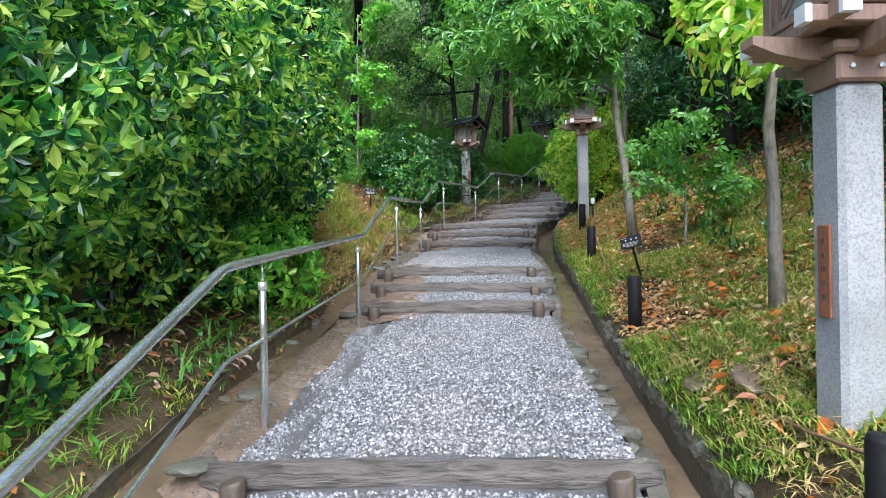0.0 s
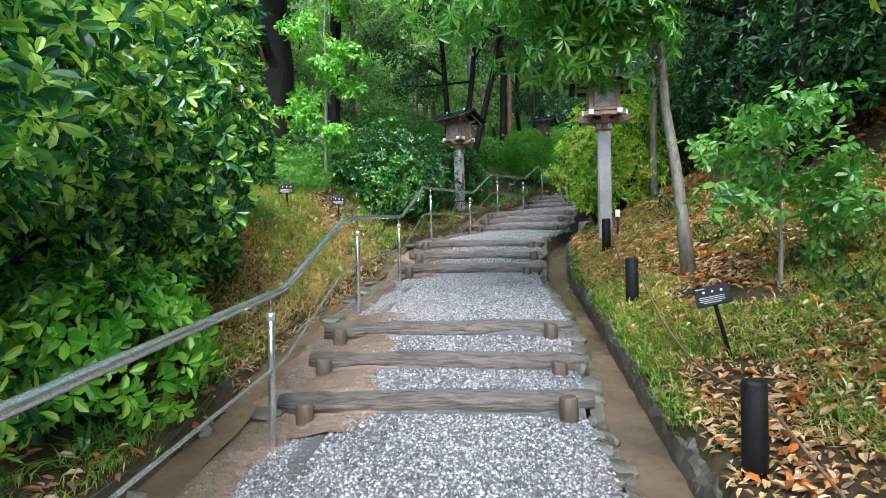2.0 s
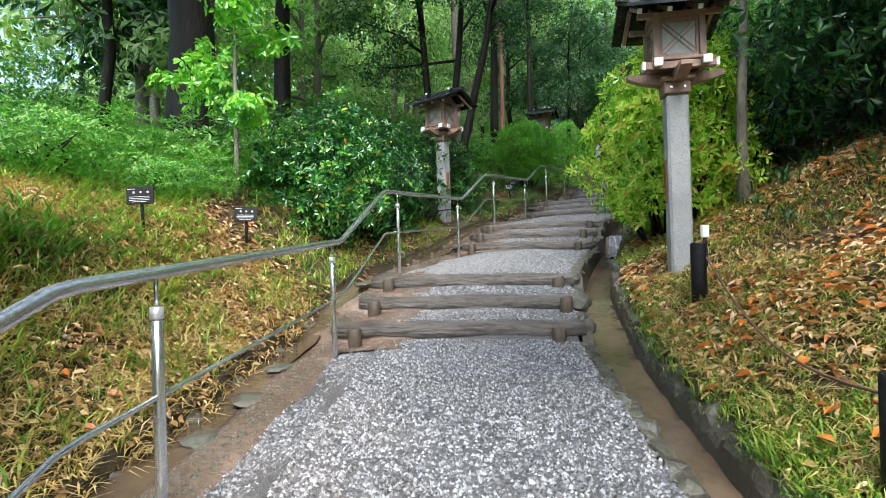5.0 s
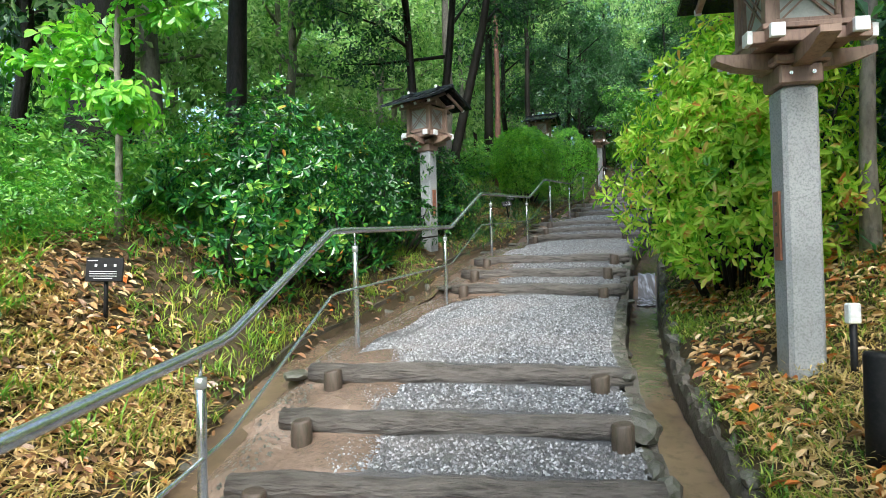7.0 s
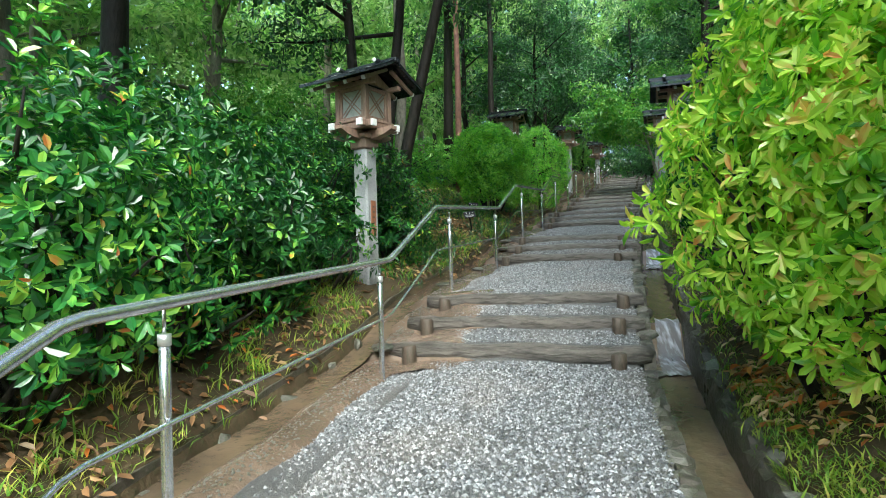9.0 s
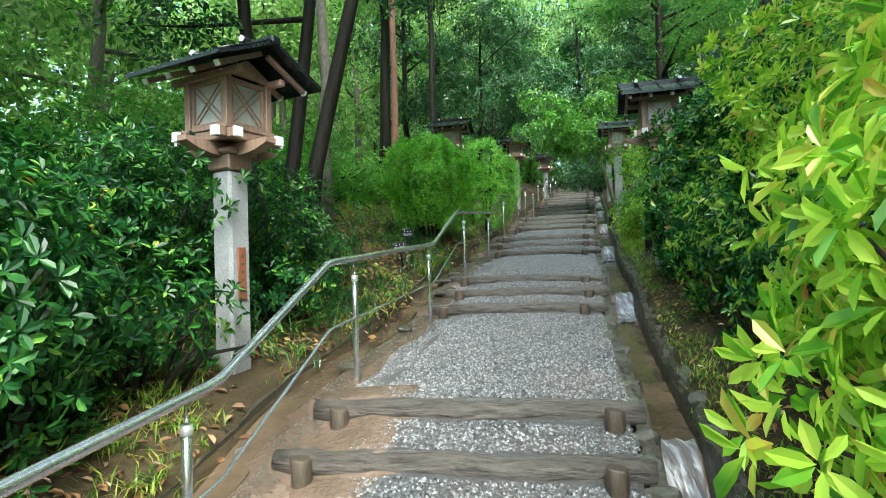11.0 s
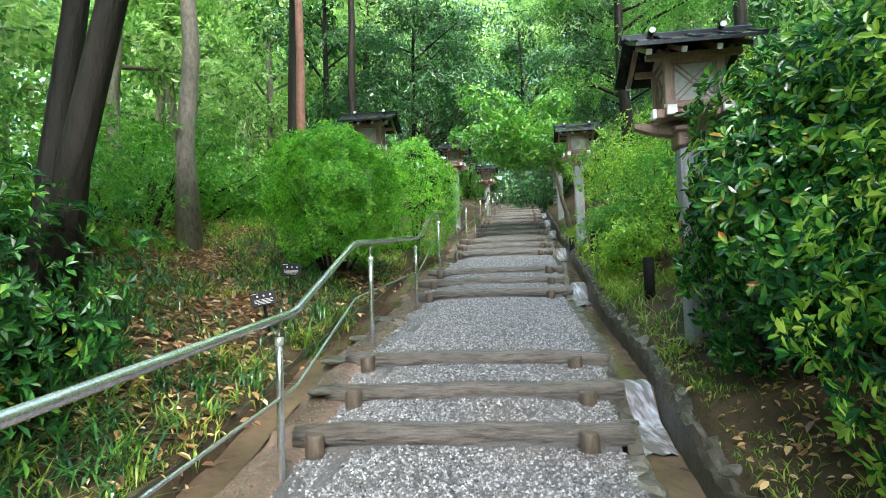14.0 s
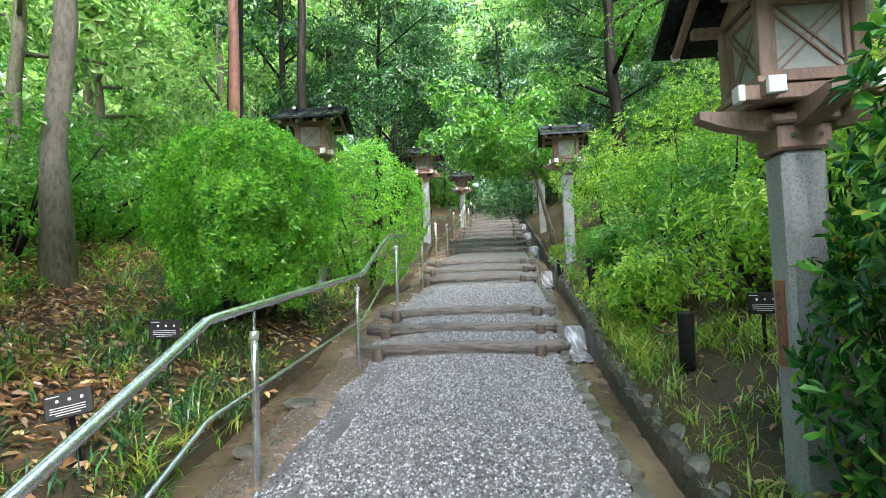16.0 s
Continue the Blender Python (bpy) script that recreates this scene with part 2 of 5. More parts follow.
ZP = np.array([p[2] for p in POSTS])
GROUPS = [(SP[i], SP[i + 1], ZP[i], ZP[i + 1]) for i in range(0, len(POSTS) - 1, 2)]
LOG_AT = (0.5, 1.02, 1.55)


def place(s, d):
    """World x, y of the point d metres to the right of the handrail line at arc length s."""
    x, y = np.interp(s, S_ALL, RX), np.interp(s, S_ALL, RY)
    hx, hy = np.interp(s, S_ALL, HX), np.interp(s, S_ALL, HY)
    return x + hy * d, y - hx * d


def heading(s):
    return math.degrees(math.atan2(-np.interp(s, S_ALL, HX), np.interp(s, S_ALL, HY)))


# knots of the walking surface: ramps on the landings, treads on the steps
kn_s, kn_z, TREADS = [0.0], [-2.25], []
for sb, st, zb, zt in GROUPS:
    r = (zt - zb - 0.05) / 3
    kn_s += [sb + LOG_AT[0] - 0.06]
    kn_z += [zb + 0.055]
    for i, a in enumerate(LOG_AT):
        top = zb + 0.015 + r * (i + 1)
        TREADS.append((sb + a, top, r, (sb, st)))
        kn_s.append(sb + a + 0.02)
        kn_z.append(top)
        if i < 2:
            kn_s.append(sb + LOG_AT[i + 1] - 0.06)
            kn_z.append(top + 0.065)
    kn_s.append(st)
    kn_z.append(zt)
kn_s.append(S_ALL[-1])
kn_z.append(kn_z[-1] + (S_ALL[-1] - SP[-1]) * 0.16)
SM_S, SM_Z = [0.0], [-2.25]
for sb, st, zb, zt in GROUPS:
    SM_S += [(sb + st) / 2]
    SM_Z += [(zb + zt) / 2]
SM_S.append(S_ALL[-1])
SM_Z.append(kn_z[-1])


def walk_z(s):
    return np.interp(s, kn_s, kn_z)


def mean_z(s):
    return 0.6 * np.interp(s, SM_S, SM_Z) + 0.4 * np.interp(s, np.concatenate([[0], SP, [S_ALL[-1]]]), np.concatenate([[-2.25], ZP, [kn_z[-1]]]))


LEFT_D = np.array([-300, -60, -30, -16, -9, -6, -4, -2.6, -1.7, -1.37, -0.95, -0.66, -0.56, -0.50, -0.46, 0.0])
LEFT_LOW = np.array([6.0, 3.6, 3.0, 2.3, 1.75, 1.3, 0.92, 0.60, 0.38, 0.30, 0.20, 0.12, 0.06, -0.10, -0.4, -0.4])
LEFT_HIGH = np.array([6.0, 3.8, 3.3, 2.9, 2.4, 2.05, 1.7, 1.3, 0.92, 0.64, 0.33, 0.14, 0.06, -0.10, -0.4, -0.4])
RIGHT_D = np.array([1.9, 2.0, 2.04, 2.36, 2.40, 2.46, 2.62, 3.0, 3.6, 4.6, 6.5, 10, 20, 60, 300])
RIGHT_Z = np.array([-0.12, -0.40, -0.5, -0.5, -0.10, 0.0, 0.06, 0.22, 0.48, 1.0, 2.1, 4.2, 9.0, 18.0, 22.0])


def ground_z(s, d):
    base = mean_z(s)
    tall = np.interp(s, [SP[2], SP[3] - 0.5, SP[5], SP[6] + 0.5], [0, 1, 1, 0])
    left = np.interp(d, LEFT_D, LEFT_LOW) * (1 - tall) + np.interp(d, LEFT_D, LEFT_HIGH) * tall
    rise = 0.22 * np.interp(s, [SP[0] - 4, SP[0], SP[1], SP[1] + 1.8], [0.2, 1, 1, 0]) * np.clip((d - 2.42) / 0.25, 0, 1)
    off = np.where(d < 0.95, left, np.interp(d, RIGHT_D, RIGHT_Z) + rise)
    mid = (d > -0.02) & (d < 1.95)
    z = base + off
    wob = 0.05 * np.sin(s * 1.7 + d * 2.1) + 0.04 * np.sin(s * 0.63 - d * 1.3 + 1)
    z = z + wob * np.clip((np.abs(d - 1) - 1.6) / 1.0, 0, 1)
    return np.where(mid, np.minimum(z, walk_z(s) - 0.2), z)


def on_ground(s, d):
    x, y = place(s, d)
    return float(x), float(y), float(ground_z(np.array(s), np.array(d)))



def s_of(x, y):
    """Arc length and offset of a world point."""
    i = int(np.argmin((RX - x) ** 2 + (RY - y) ** 2))
    return float(S_ALL[i]), float((x - RX[i]) * HY[i] - (y - RY[i]) * HX[i])


def foot(x, y):
    s, d = s_of(x, y)
    return float(ground_z(np.array(s), np.array(d)))


# ---- mesh helpers ----
def raw_mesh(name, verts, faces, material, smooth=False):
    me = bpy.data.meshes.new(name)
    verts, faces = np.asarray(verts, np.float32), np.asarray(faces, np.int32)
    n, w = faces.shape
    me.vertices.add(len(verts))
    me.vertices.foreach_set("co", verts.ravel())
    me.loops.add(n * w)
    me.loops.foreach_set("vertex_index", faces.ravel())
    me.polygons.add(n)
    me.polygons.foreach_set("loop_start", np.arange(0, n * w, w, dtype=np.int32))
    me.polygons.foreach_set("use_smooth", np.full(n, smooth))
    me.update(calc_edges=True)
    me.materials.append(material)
    return me


def sheet(name, S, D, Z, material, smooth=True):
    """A grid over arc lengths S and offsets D, heights Z."""
    s, d = np.meshgrid(S, D, indexing="ij")
    near = np.clip(d, -60, 45)
    x, y = place(s, near)
    x, y = x + (d - near) * 0.98, y - (d - near) * 0.2
    v = np.stack([x, y, Z(s, d)], -1).reshape(-1, 3)
    i, j = np.meshgrid(np.arange(len(S) - 1), np.arange(len(D) - 1), indexing="ij")
    a = (i * len(D) + j).ravel()
    f = np.stack([a, a + 1, a + len(D) + 1, a + len(D)], -1)
    return new(name, raw_mesh(name, v, f[:, ::-1], material, smooth))


def part(name, bm, material, parent=None, label="", smooth=False):
    me = bpy.data.meshes.new(name)
    bm.normal_update()
    bm.to_mesh(me)
    bm.free()
    if smooth:
        me.polygons.foreach_set("use_smooth", np.full(len(me.polygons), True))
    me.materials.append(material)
    ob = new(name, me)
    ob.parent = parent
    if label:
        ob["label"] = label
    return ob


def part_mesh(name, me, parent, label=""):
    ob = new(name, me)
    ob.parent = parent
    if label:
        ob["label"] = label
    return ob


def thing(name, m, label, category, group="", kind=""):
    ob = new(name)
    ob.empty_display_size = 0.1
    ob.matrix_basis = m
    return tagged(ob, label, category, group, kind)


def add_box(bm, size, at=(0, 0, 0), rot=None, bevel=0.006):
    g = bmesh.ops.create_cube(bm, size=1)
    m = Matrix.Translation(at) @ (rot.to_4x4() if rot else Matrix()) @ Matrix.Diagonal((*size, 1))
    bmesh.ops.transform(bm, matrix=m, verts=g["verts"])
    if bevel:
        edges = {e for v in g["verts"] for e in v.link_edges}
        bmesh.ops.bevel(bm, geom=list(edges), offset=bevel, segments=1, affect="EDGES")
    return bm


def box(size, at=(0, 0, 0), rot=None, bevel=0.006):
    return add_box(bmesh.new(), size, at, rot, bevel)


def tube(points, radii, sides=10, caps=True):
    """A bent round bar through the points as verts and faces in a bmesh."""
    bm = bmesh.new()
    pts = [Vector(p) for p in points]
    rings = []
    for i, p in enumerate(pts):
        t = (pts[min(i + 1, len(pts) - 1)] - pts[max(i - 1, 0)]).normalized()
        u = t.cross(Vector((0, 0, 1)) if abs(t.z) < 0.95 else Vector((1, 0, 0))).normalized()
        w = t.cross(u)
        r = radii[i] if hasattr(radii, "__len__") else radii
        rings.append([bm.verts.new(p + (u * math.cos(a) + w * math.sin(a)) * r) for a in [2 * math.pi * j / sides for j in range(sides)]])
    for a, b in zip(rings, rings[1:]):
        for j in range(sides):
            bm.faces.new((a[j], a[(j + 1) % sides], b[(j + 1) % sides], b[j])).smooth = True
    if caps:
        bm.faces.new(rings[0][::-1])
        bm.faces.new(rings[-1])
    return bm


def unit(v):
    return v / np.maximum(np.linalg.norm(v, axis=-1, keepdims=True), 1e-6)


def leaves(name, pos, axis, normal, length, width, material, wide=0.58, fold=0.12, droop=0.12, simple=False):
    """Many small leaves in one mesh, each a folded blade with its own outline."""
    n = len(pos)
    axis = unit(axis)
    side = unit(np.cross(axis, normal))
    up = np.cross(side, axis)
    L, W = np.broadcast_to(length, (n,))[:, None], np.broadcast_to(width, (n,))[:, None]
    mid = pos + axis * L * wide
    tip = pos + axis * L - up * L * droop
    left, right = mid - side * W / 2 + up * W * fold, mid + side * W / 2 + up * W * fold
    if simple:
        v = np.stack([pos, right, tip, left], 1).reshape(-1, 3)
        b = np.arange(n)[:, None] * 4
        f = b + np.array([[0, 1, 2, 3]])
        return raw_mesh(name, v, f, material)
    q1 = pos + axis * L * wide * 0.62
    ql, qr = q1 - side * W * 0.44 + up * W * fold, q1 + side * W * 0.44 + up * W * fold
    t1 = pos + axis * L * (wide + (1 - wide) * 0.42) - up * L * droop * 0.3
    tl, t_r = t1 - side * W * 0.46 + up * W * fold, t1 + side * W * 0.46 + up * W * fold
    v = np.stack([pos, ql, tl, tip, t_r, qr], 1).reshape(-1, 3)
    b = np.arange(n)[:, None, None] * 6
    f = (b + np.array([[0, 3, 2, 1], [0, 5, 4, 3]])[None]).reshape(-1, 4)
    return raw_mesh(name, v, f, material)


def whorls(rng, pts, out, per, length, width, spread=0.9, lift=0.45):
    """Leaf roots, directions and normals of rosettes at twig tips."""
    n = len(pts)
    u = unit(np.cross(out, rng.normal(size=(n, 3))))
    w = np.cross(out, u)
    P, A, N, LL = [], [], [], []
    for i in range(per):
        a = 2 * math.pi * i / per + rng.uniform(-0.4, 0.4, n)
        rad = u * np.cos(a)[:, None] + w * np.sin(a)[:, None]
        up = lift + rng.uniform(-0.35, 0.35, n)
        ax = unit(rad * spread + out * up[:, None])
        P.append(pts + rad * 0.008 - out * (0.02 * rng.uniform(0, 1.5, n))[:, None])
        A.append(ax)
        N.append(unit(out - ax * np.sum(out * ax, 1, keepdims=True)))
        LL.append(length * rng.uniform(0.6, 1.15, n))
    P, A, N, LL = map(np.concatenate, (P, A, N, LL))
    return P, A, N, LL, LL * (width / length)


def blob_points(rng, n, radii, lumps=0.16, inner=0.3, flat=-0.6):
    """Points on and just under the uneven skin of a bush, with the outward way."""
    v = unit(rng.normal(size=(int(n * 1.6), 3)))
    v = v[v[:, 2] > flat][:n]
    k1 = rng.normal(size=(7, 3)) * 2.4
    ph = rng.uniform(0, 6.3, 7)
    bumpy = np.sin(v @ k1.T + ph).sum(1) / 7 ** 0.5
    k3 = rng.normal(size=(6, 3)) * 7
    bumpy = bumpy + 0.5 * np.sin(v @ k3.T).sum(1) / 6 ** 0.5
    depth = 1 - inner * rng.uniform(0, 1, len(v)) ** 2.2
    r = (1 + lumps * bumpy) * depth
    p = v * r[:, None] * np.array(radii)
    out = unit(v / np.array(radii) + rng.normal(size=v.shape) * 0.4 + np.array([0, 0, 0.15]))
    return p, out


# ---- ground, path, drain ----
S_FINE = np.concatenate([np.arange(0, 8, 1.0), np.arange(8, 46, 0.12), np.arange(46, 75, 0.6), np.arange(75, S_ALL[-1], 3.0)])
D_ALL = np.concatenate([LEFT_D[:-1], [-12, -7.5, -5, -3.3, -2.1, -1.25, -0.8, -0.35, -0.08, 0.0, 0.1, 1.85, 1.95], RIGHT_D, [2.2, 2.8, 3.3, 4.1, 5.5, 8, 14, 30, 45]])
D_ALL = np.unique(np.round(D_ALL, 3))
ground = tagged(sheet("ground", S_FINE, D_ALL, ground_z, SOIL), "wet brown woodland soil banks beside the climbing path", "ground", kind="structure")

S_PATH = np.unique(np.round(np.concatenate([np.arange(9, SP[-1] + 3, 0.2), kn_s[1:-1]]), 3))
D_PATH = np.array([-0.16, -0.15, -0.03, 0.12, 0.35, 0.7, 1.05, 1.4, 1.75, 1.9, 1.93])


def path_z(s, d):
    edge = np.where((d < -0.155) | (d > 1.92), -0.25, 0)
    crown = -0.05 * ((d - 0.95) / 1.0) ** 2 + 0.008 * np.sin(s * 5 + d * 7)
    return walk_z(s) + edge + crown * np.where(d < 0.3, 1.2, 0.6)


tagged(sheet("path", S_PATH, D_PATH, path_z, GRAVEL_BED, False), "wet grey gravel path climbing in shallow landings", "path", kind="structure")

# muddy strip along the foot of the handrail
D_MUD = np.array([-0.52, -0.48, -0.38, -0.28, -0.16, -0.03, 0.16, 0.4])


def mud_z(s, d):
    side = np.interp(d, D_MUD, [-0.25, -0.09, -0.085, -0.06, -0.012, -0.03, -0.10, -0.3])
    w = np.clip((d + 0.52) / 0.4, 0, 1)
    return (1 - w) * mean_z(s) + w * walk_z(s) + side + 0.012 * np.sin(s * 4 + d * 9)


tagged(sheet("mud_gutter", S_PATH, D_MUD, mud_z, MUD), "muddy brown gutter washed out beside the path", "gutter", kind="structure")

GS = np.arange(9, SP[-1] + 3, 0.05)
GZ = mud_z(GS, np.full(len(GS), -0.36))
kg = np.hanning(15)
kg /= kg.sum()
GZ[7:-7] = np.convolve(GZ, kg, "valid")


def gutter_water_z(s, d):
    return np.interp(s, GS, GZ) + 0.018 + 0.004 * np.sin(s * 13 + d * 25)


def kerb_z(s, d):
    top = np.maximum(mean_z(s) + 0.055, np.interp(s, GS, GZ) + 0.08) + 0.014 * np.sin(s * 3.1) + 0.008 * np.sin(s * 11)
    return top + np.select([d < -0.607, d < -0.54], [-0.2, 0.0], -0.35)


tagged(sheet("gutter_water", GS[::2], np.array([-0.55, -0.48, -0.40, -0.34, -0.29]), gutter_water_z, WATER), "thin stream of brown rainwater in the gutter", "water", kind="structure")
tagged(sheet("gutter_kerb", S_PATH, np.array([-0.61, -0.605, -0.575, -0.545, -0.535]), kerb_z, OLD_CONCRETE, False), "low dark wet kerb between bank and gutter", "kerb", kind="structure")

def wash_z(s, d):
    return path_z(s, d) + np.interp(d, [-0.15, 0.1, 0.45, 0.75], [0.012, 0.016, 0.010, -0.03]) + 0.006 * np.sin(s * 9 + d * 13)


for sb, st, zb, zt in GROUPS[1:4]:
    tagged(sheet("mud_wash", np.arange(sb + 0.1, st - 0.15, 0.04), np.array([-0.15, -0.03, 0.12, 0.3, 0.5, 0.75]), wash_z, MUD), "smooth brown mud washed over the step ends", "mud", "mud washes", "structure")

# drain on the far side: floor in falls, one below each flight
dr_s, dr_z = [9.0], [-1.3]
for gi, (sb, st, zb, zt) in enumerate(GROUPS):
    dr_s += [sb + 1.35, sb + 1.62] if gi > 2 else [sb + 0.3, sb + 2.0]
    dr_z += [zb - 0.05, zt - 0.34]
dr_s.append(SP[-1] + 3)
dr_z.append(dr_z[-1] + 0.2)
dr_z[0] = dr_z[1] - 0.2


def drain_z(s):
    return np.interp(s, dr_s, dr_z)


def rim_z(s):
    return np.maximum(mean_z(s) - 0.03, drain_z(s) + 0.1)


S_DR = np.unique(np.round(np.concatenate([np.arange(9, SP[-1] + 3, 0.07), dr_s[1:-1]]), 3))
D_DR = np.array([1.93, 1.935, 2.02, 2.03, 2.05, 2.31, 2.325, 2.35, 2.39, 2.43, 2.47, 2.475])


def trough_z(s, d):
    low = drain_z(s) - 0.06
    inner = rim_z(s)
    left = np.minimum(walk_z(s) - 0.05, inner + 0.12)
    rough = 0.022 * np.sin(s * 9 + d * 31) + 0.018 * np.sin(s * 23 - d * 47) + 0.014 * np.sin(s * 41 + d * 90)
    return np.select([d < 1.934, d < 2.025, d < 2.32, d < 2.47], [left - 0.3, left + 0.6 * rough, low, inner - 0.045 + rough - 0.06 * np.clip((2.35 - d) / 0.03, 0, 1)], inner - 0.3)


tagged(sheet("drain", S_DR, D_DR, trough_z, OLD_CONCRETE, False), "narrow wet concrete drain stained with mud", "drain", kind="structure")
tagged(sheet("water", S_DR, np.array([2.035, 2.12, 2.2, 2.28, 2.33]), lambda s, d: drain_z(s) + 0.006 * np.sin(s * 17 + d * 30), WATER), "muddy brown rainwater running in the drain", "water", kind="structure")
for sb, st, zb, zt in GROUPS[3:]:
    S_F = np.array([sb + 0.8, sb + 1.0, sb + 1.22, sb + 1.30, sb + 1.36, sb + 1.45, sb + 1.54, sb + 1.63, sb + 1.75])
    tagged(sheet("waterfall", S_F, np.array([2.09, 2.14, 2.2, 2.25, 2.30]), lambda s, d: drain_z(s) + 0.014 + 0.012 * np.sin(d * 60 + s * 5), FOAM),
           "small white fall of rainwater over a drain step", "water", "falls in the drain", "structure")

# ---- step logs with stakes ----
rng = np.random.default_rng(5)


def make_log(length, radius, seed):
    r = random.Random(seed)
    n = 22
    pts = [((i / (n - 1) - 0.5) * length, 0.012 * math.sin(i * 0.55 + seed) + r.uniform(-0.006, 0.006), 0.008 * math.sin(i * 0.7 + seed * 2) + r.uniform(-0.005, 0.006)) for i in range(n)]
    rad = [radius * (0.86 if i in (0, n - 1) else r.uniform(0.93, 1.07)) for i in range(n)]
    bm = tube(pts, rad, 14)
    for v in bm.verts:
        off = noise.noise(Vector((v.co.x * 2.2, v.co.y * 22, v.co.z * 22)) + Vector((seed * 7, 0, 0)))
        v.co.y *= 1 + 0.10 * off
        v.co.z *= 1 + 0.08 * off
    return bm


def make_stake(height, radius, seed):
    r = random.Random(seed)
    bm = tube([(0, 0, -0.12), (0, 0, height * 0.5), (0, 0, height - 0.012), (0, 0, height)], [radius, radius * 1.02, radius, radius * 0.84], 10)
    for v in bm.verts:
        v.co.x *= r.uniform(0.95, 1.05)
        v.co.z += 0.012 * math.sin(seed) * v.co.x / radius if v.co.z > 0.1 else 0
    return bm


for i, (s, top, r, span) in enumerate(TREADS):
    if s > SP[-1]:
        continue
    mid = 0.93 + rng.uniform(-0.03, 0.03)
    x, y = place(s, mid)
    head = heading(s) + rng.uniform(-1.2, 1.2) + (1.5 if 4 < i < 9 else 0)
    step = thing("log_step", pose(float(x), float(y), top - 0.076, 0, rng.uniform(-0.6, 0.6), head), "weathered round log laid as a step riser between wooden stakes", "step", "log steps of the path")
    part("log", make_log(2.1, 0.073, i), LOG_BARK, step, smooth=True)
    for dx in (-0.86 + rng.uniform(-0.05, 0.05), 0.83 + rng.uniform(-0.05, 0.05)):
        st_ob = part("stake", make_stake(rng.uniform(0.03, 0.07) + 0.12, 0.058, i), STAKE, step, "brown sawn wooden stake")
        st_ob.location = (dx, -0.135, -0.12)

# ---- handrail ----
rail = thing("handrail", pose(0, 0, 0), "galvanised steel handrail with round posts beside the steps", "handrail")


def rail_line(height):
    pts = []
    x, y = place(SP[0] - 2.6, 0)
    pts.append((float(x), float(y), ZP[0] - 0.25 + height))
    for i, s in enumerate(SP):
        sa = s + 0.20 if i % 2 == 0 else s - 0.46
        z = ZP[i] if i % 2 == 0 else ZP[i] - 0.02
        for ds, dz in ((-0.05, -0.002), (0.05, 0.004)):
            x, y = place(sa + ds, 0)
            if i % 2 == 0:
                zz = z + (0.0 if ds < 0 else 0.015)
            else:
                zz = z - (0.015 if ds < 0 else 0.0)
            pts.append((float(x), float(y), zz + height))
    return pts


part("top_rail", tube(rail_line(0.885), 0.0245, 12), STEEL, rail, smooth=True)
part("middle_rail", tube(rail_line(0.44), 0.0105, 8), STEEL, rail, smooth=True)
post_me = tube([(0, 0, -0.15), (0, 0, 0.2), (0, 0, 0.5), (0, 0, 0.76)], 0.0215, 12)
post_ob = None
for i, s in enumerate(SP):
    x, y = place(s, 0)
    if post_ob is None:
        post_ob = p = part("post", post_me, STEEL, rail, smooth=True)
        collar = part("collar", tube([(0, 0, 0.722), (0, 0, 0.7225), (0, 0, 0.766), (0, 0, 0.7665)], [0.0218, 0.0248, 0.0248, 0.016], 16), COLLAR, p, "bright steel collar")
        pin = part("pin", tube([(0, 0, 0.77), (0, 0, 0.875)], 0.008, 8), STEEL, p)
    else:
        p = part_mesh("post", post_ob.data, rail)
        for src in (collar, pin):
            part_mesh(src.name.split(".")[0], src.data, p, src.get("label", ""))
    p.location = (float(x), float(y), ZP[i])


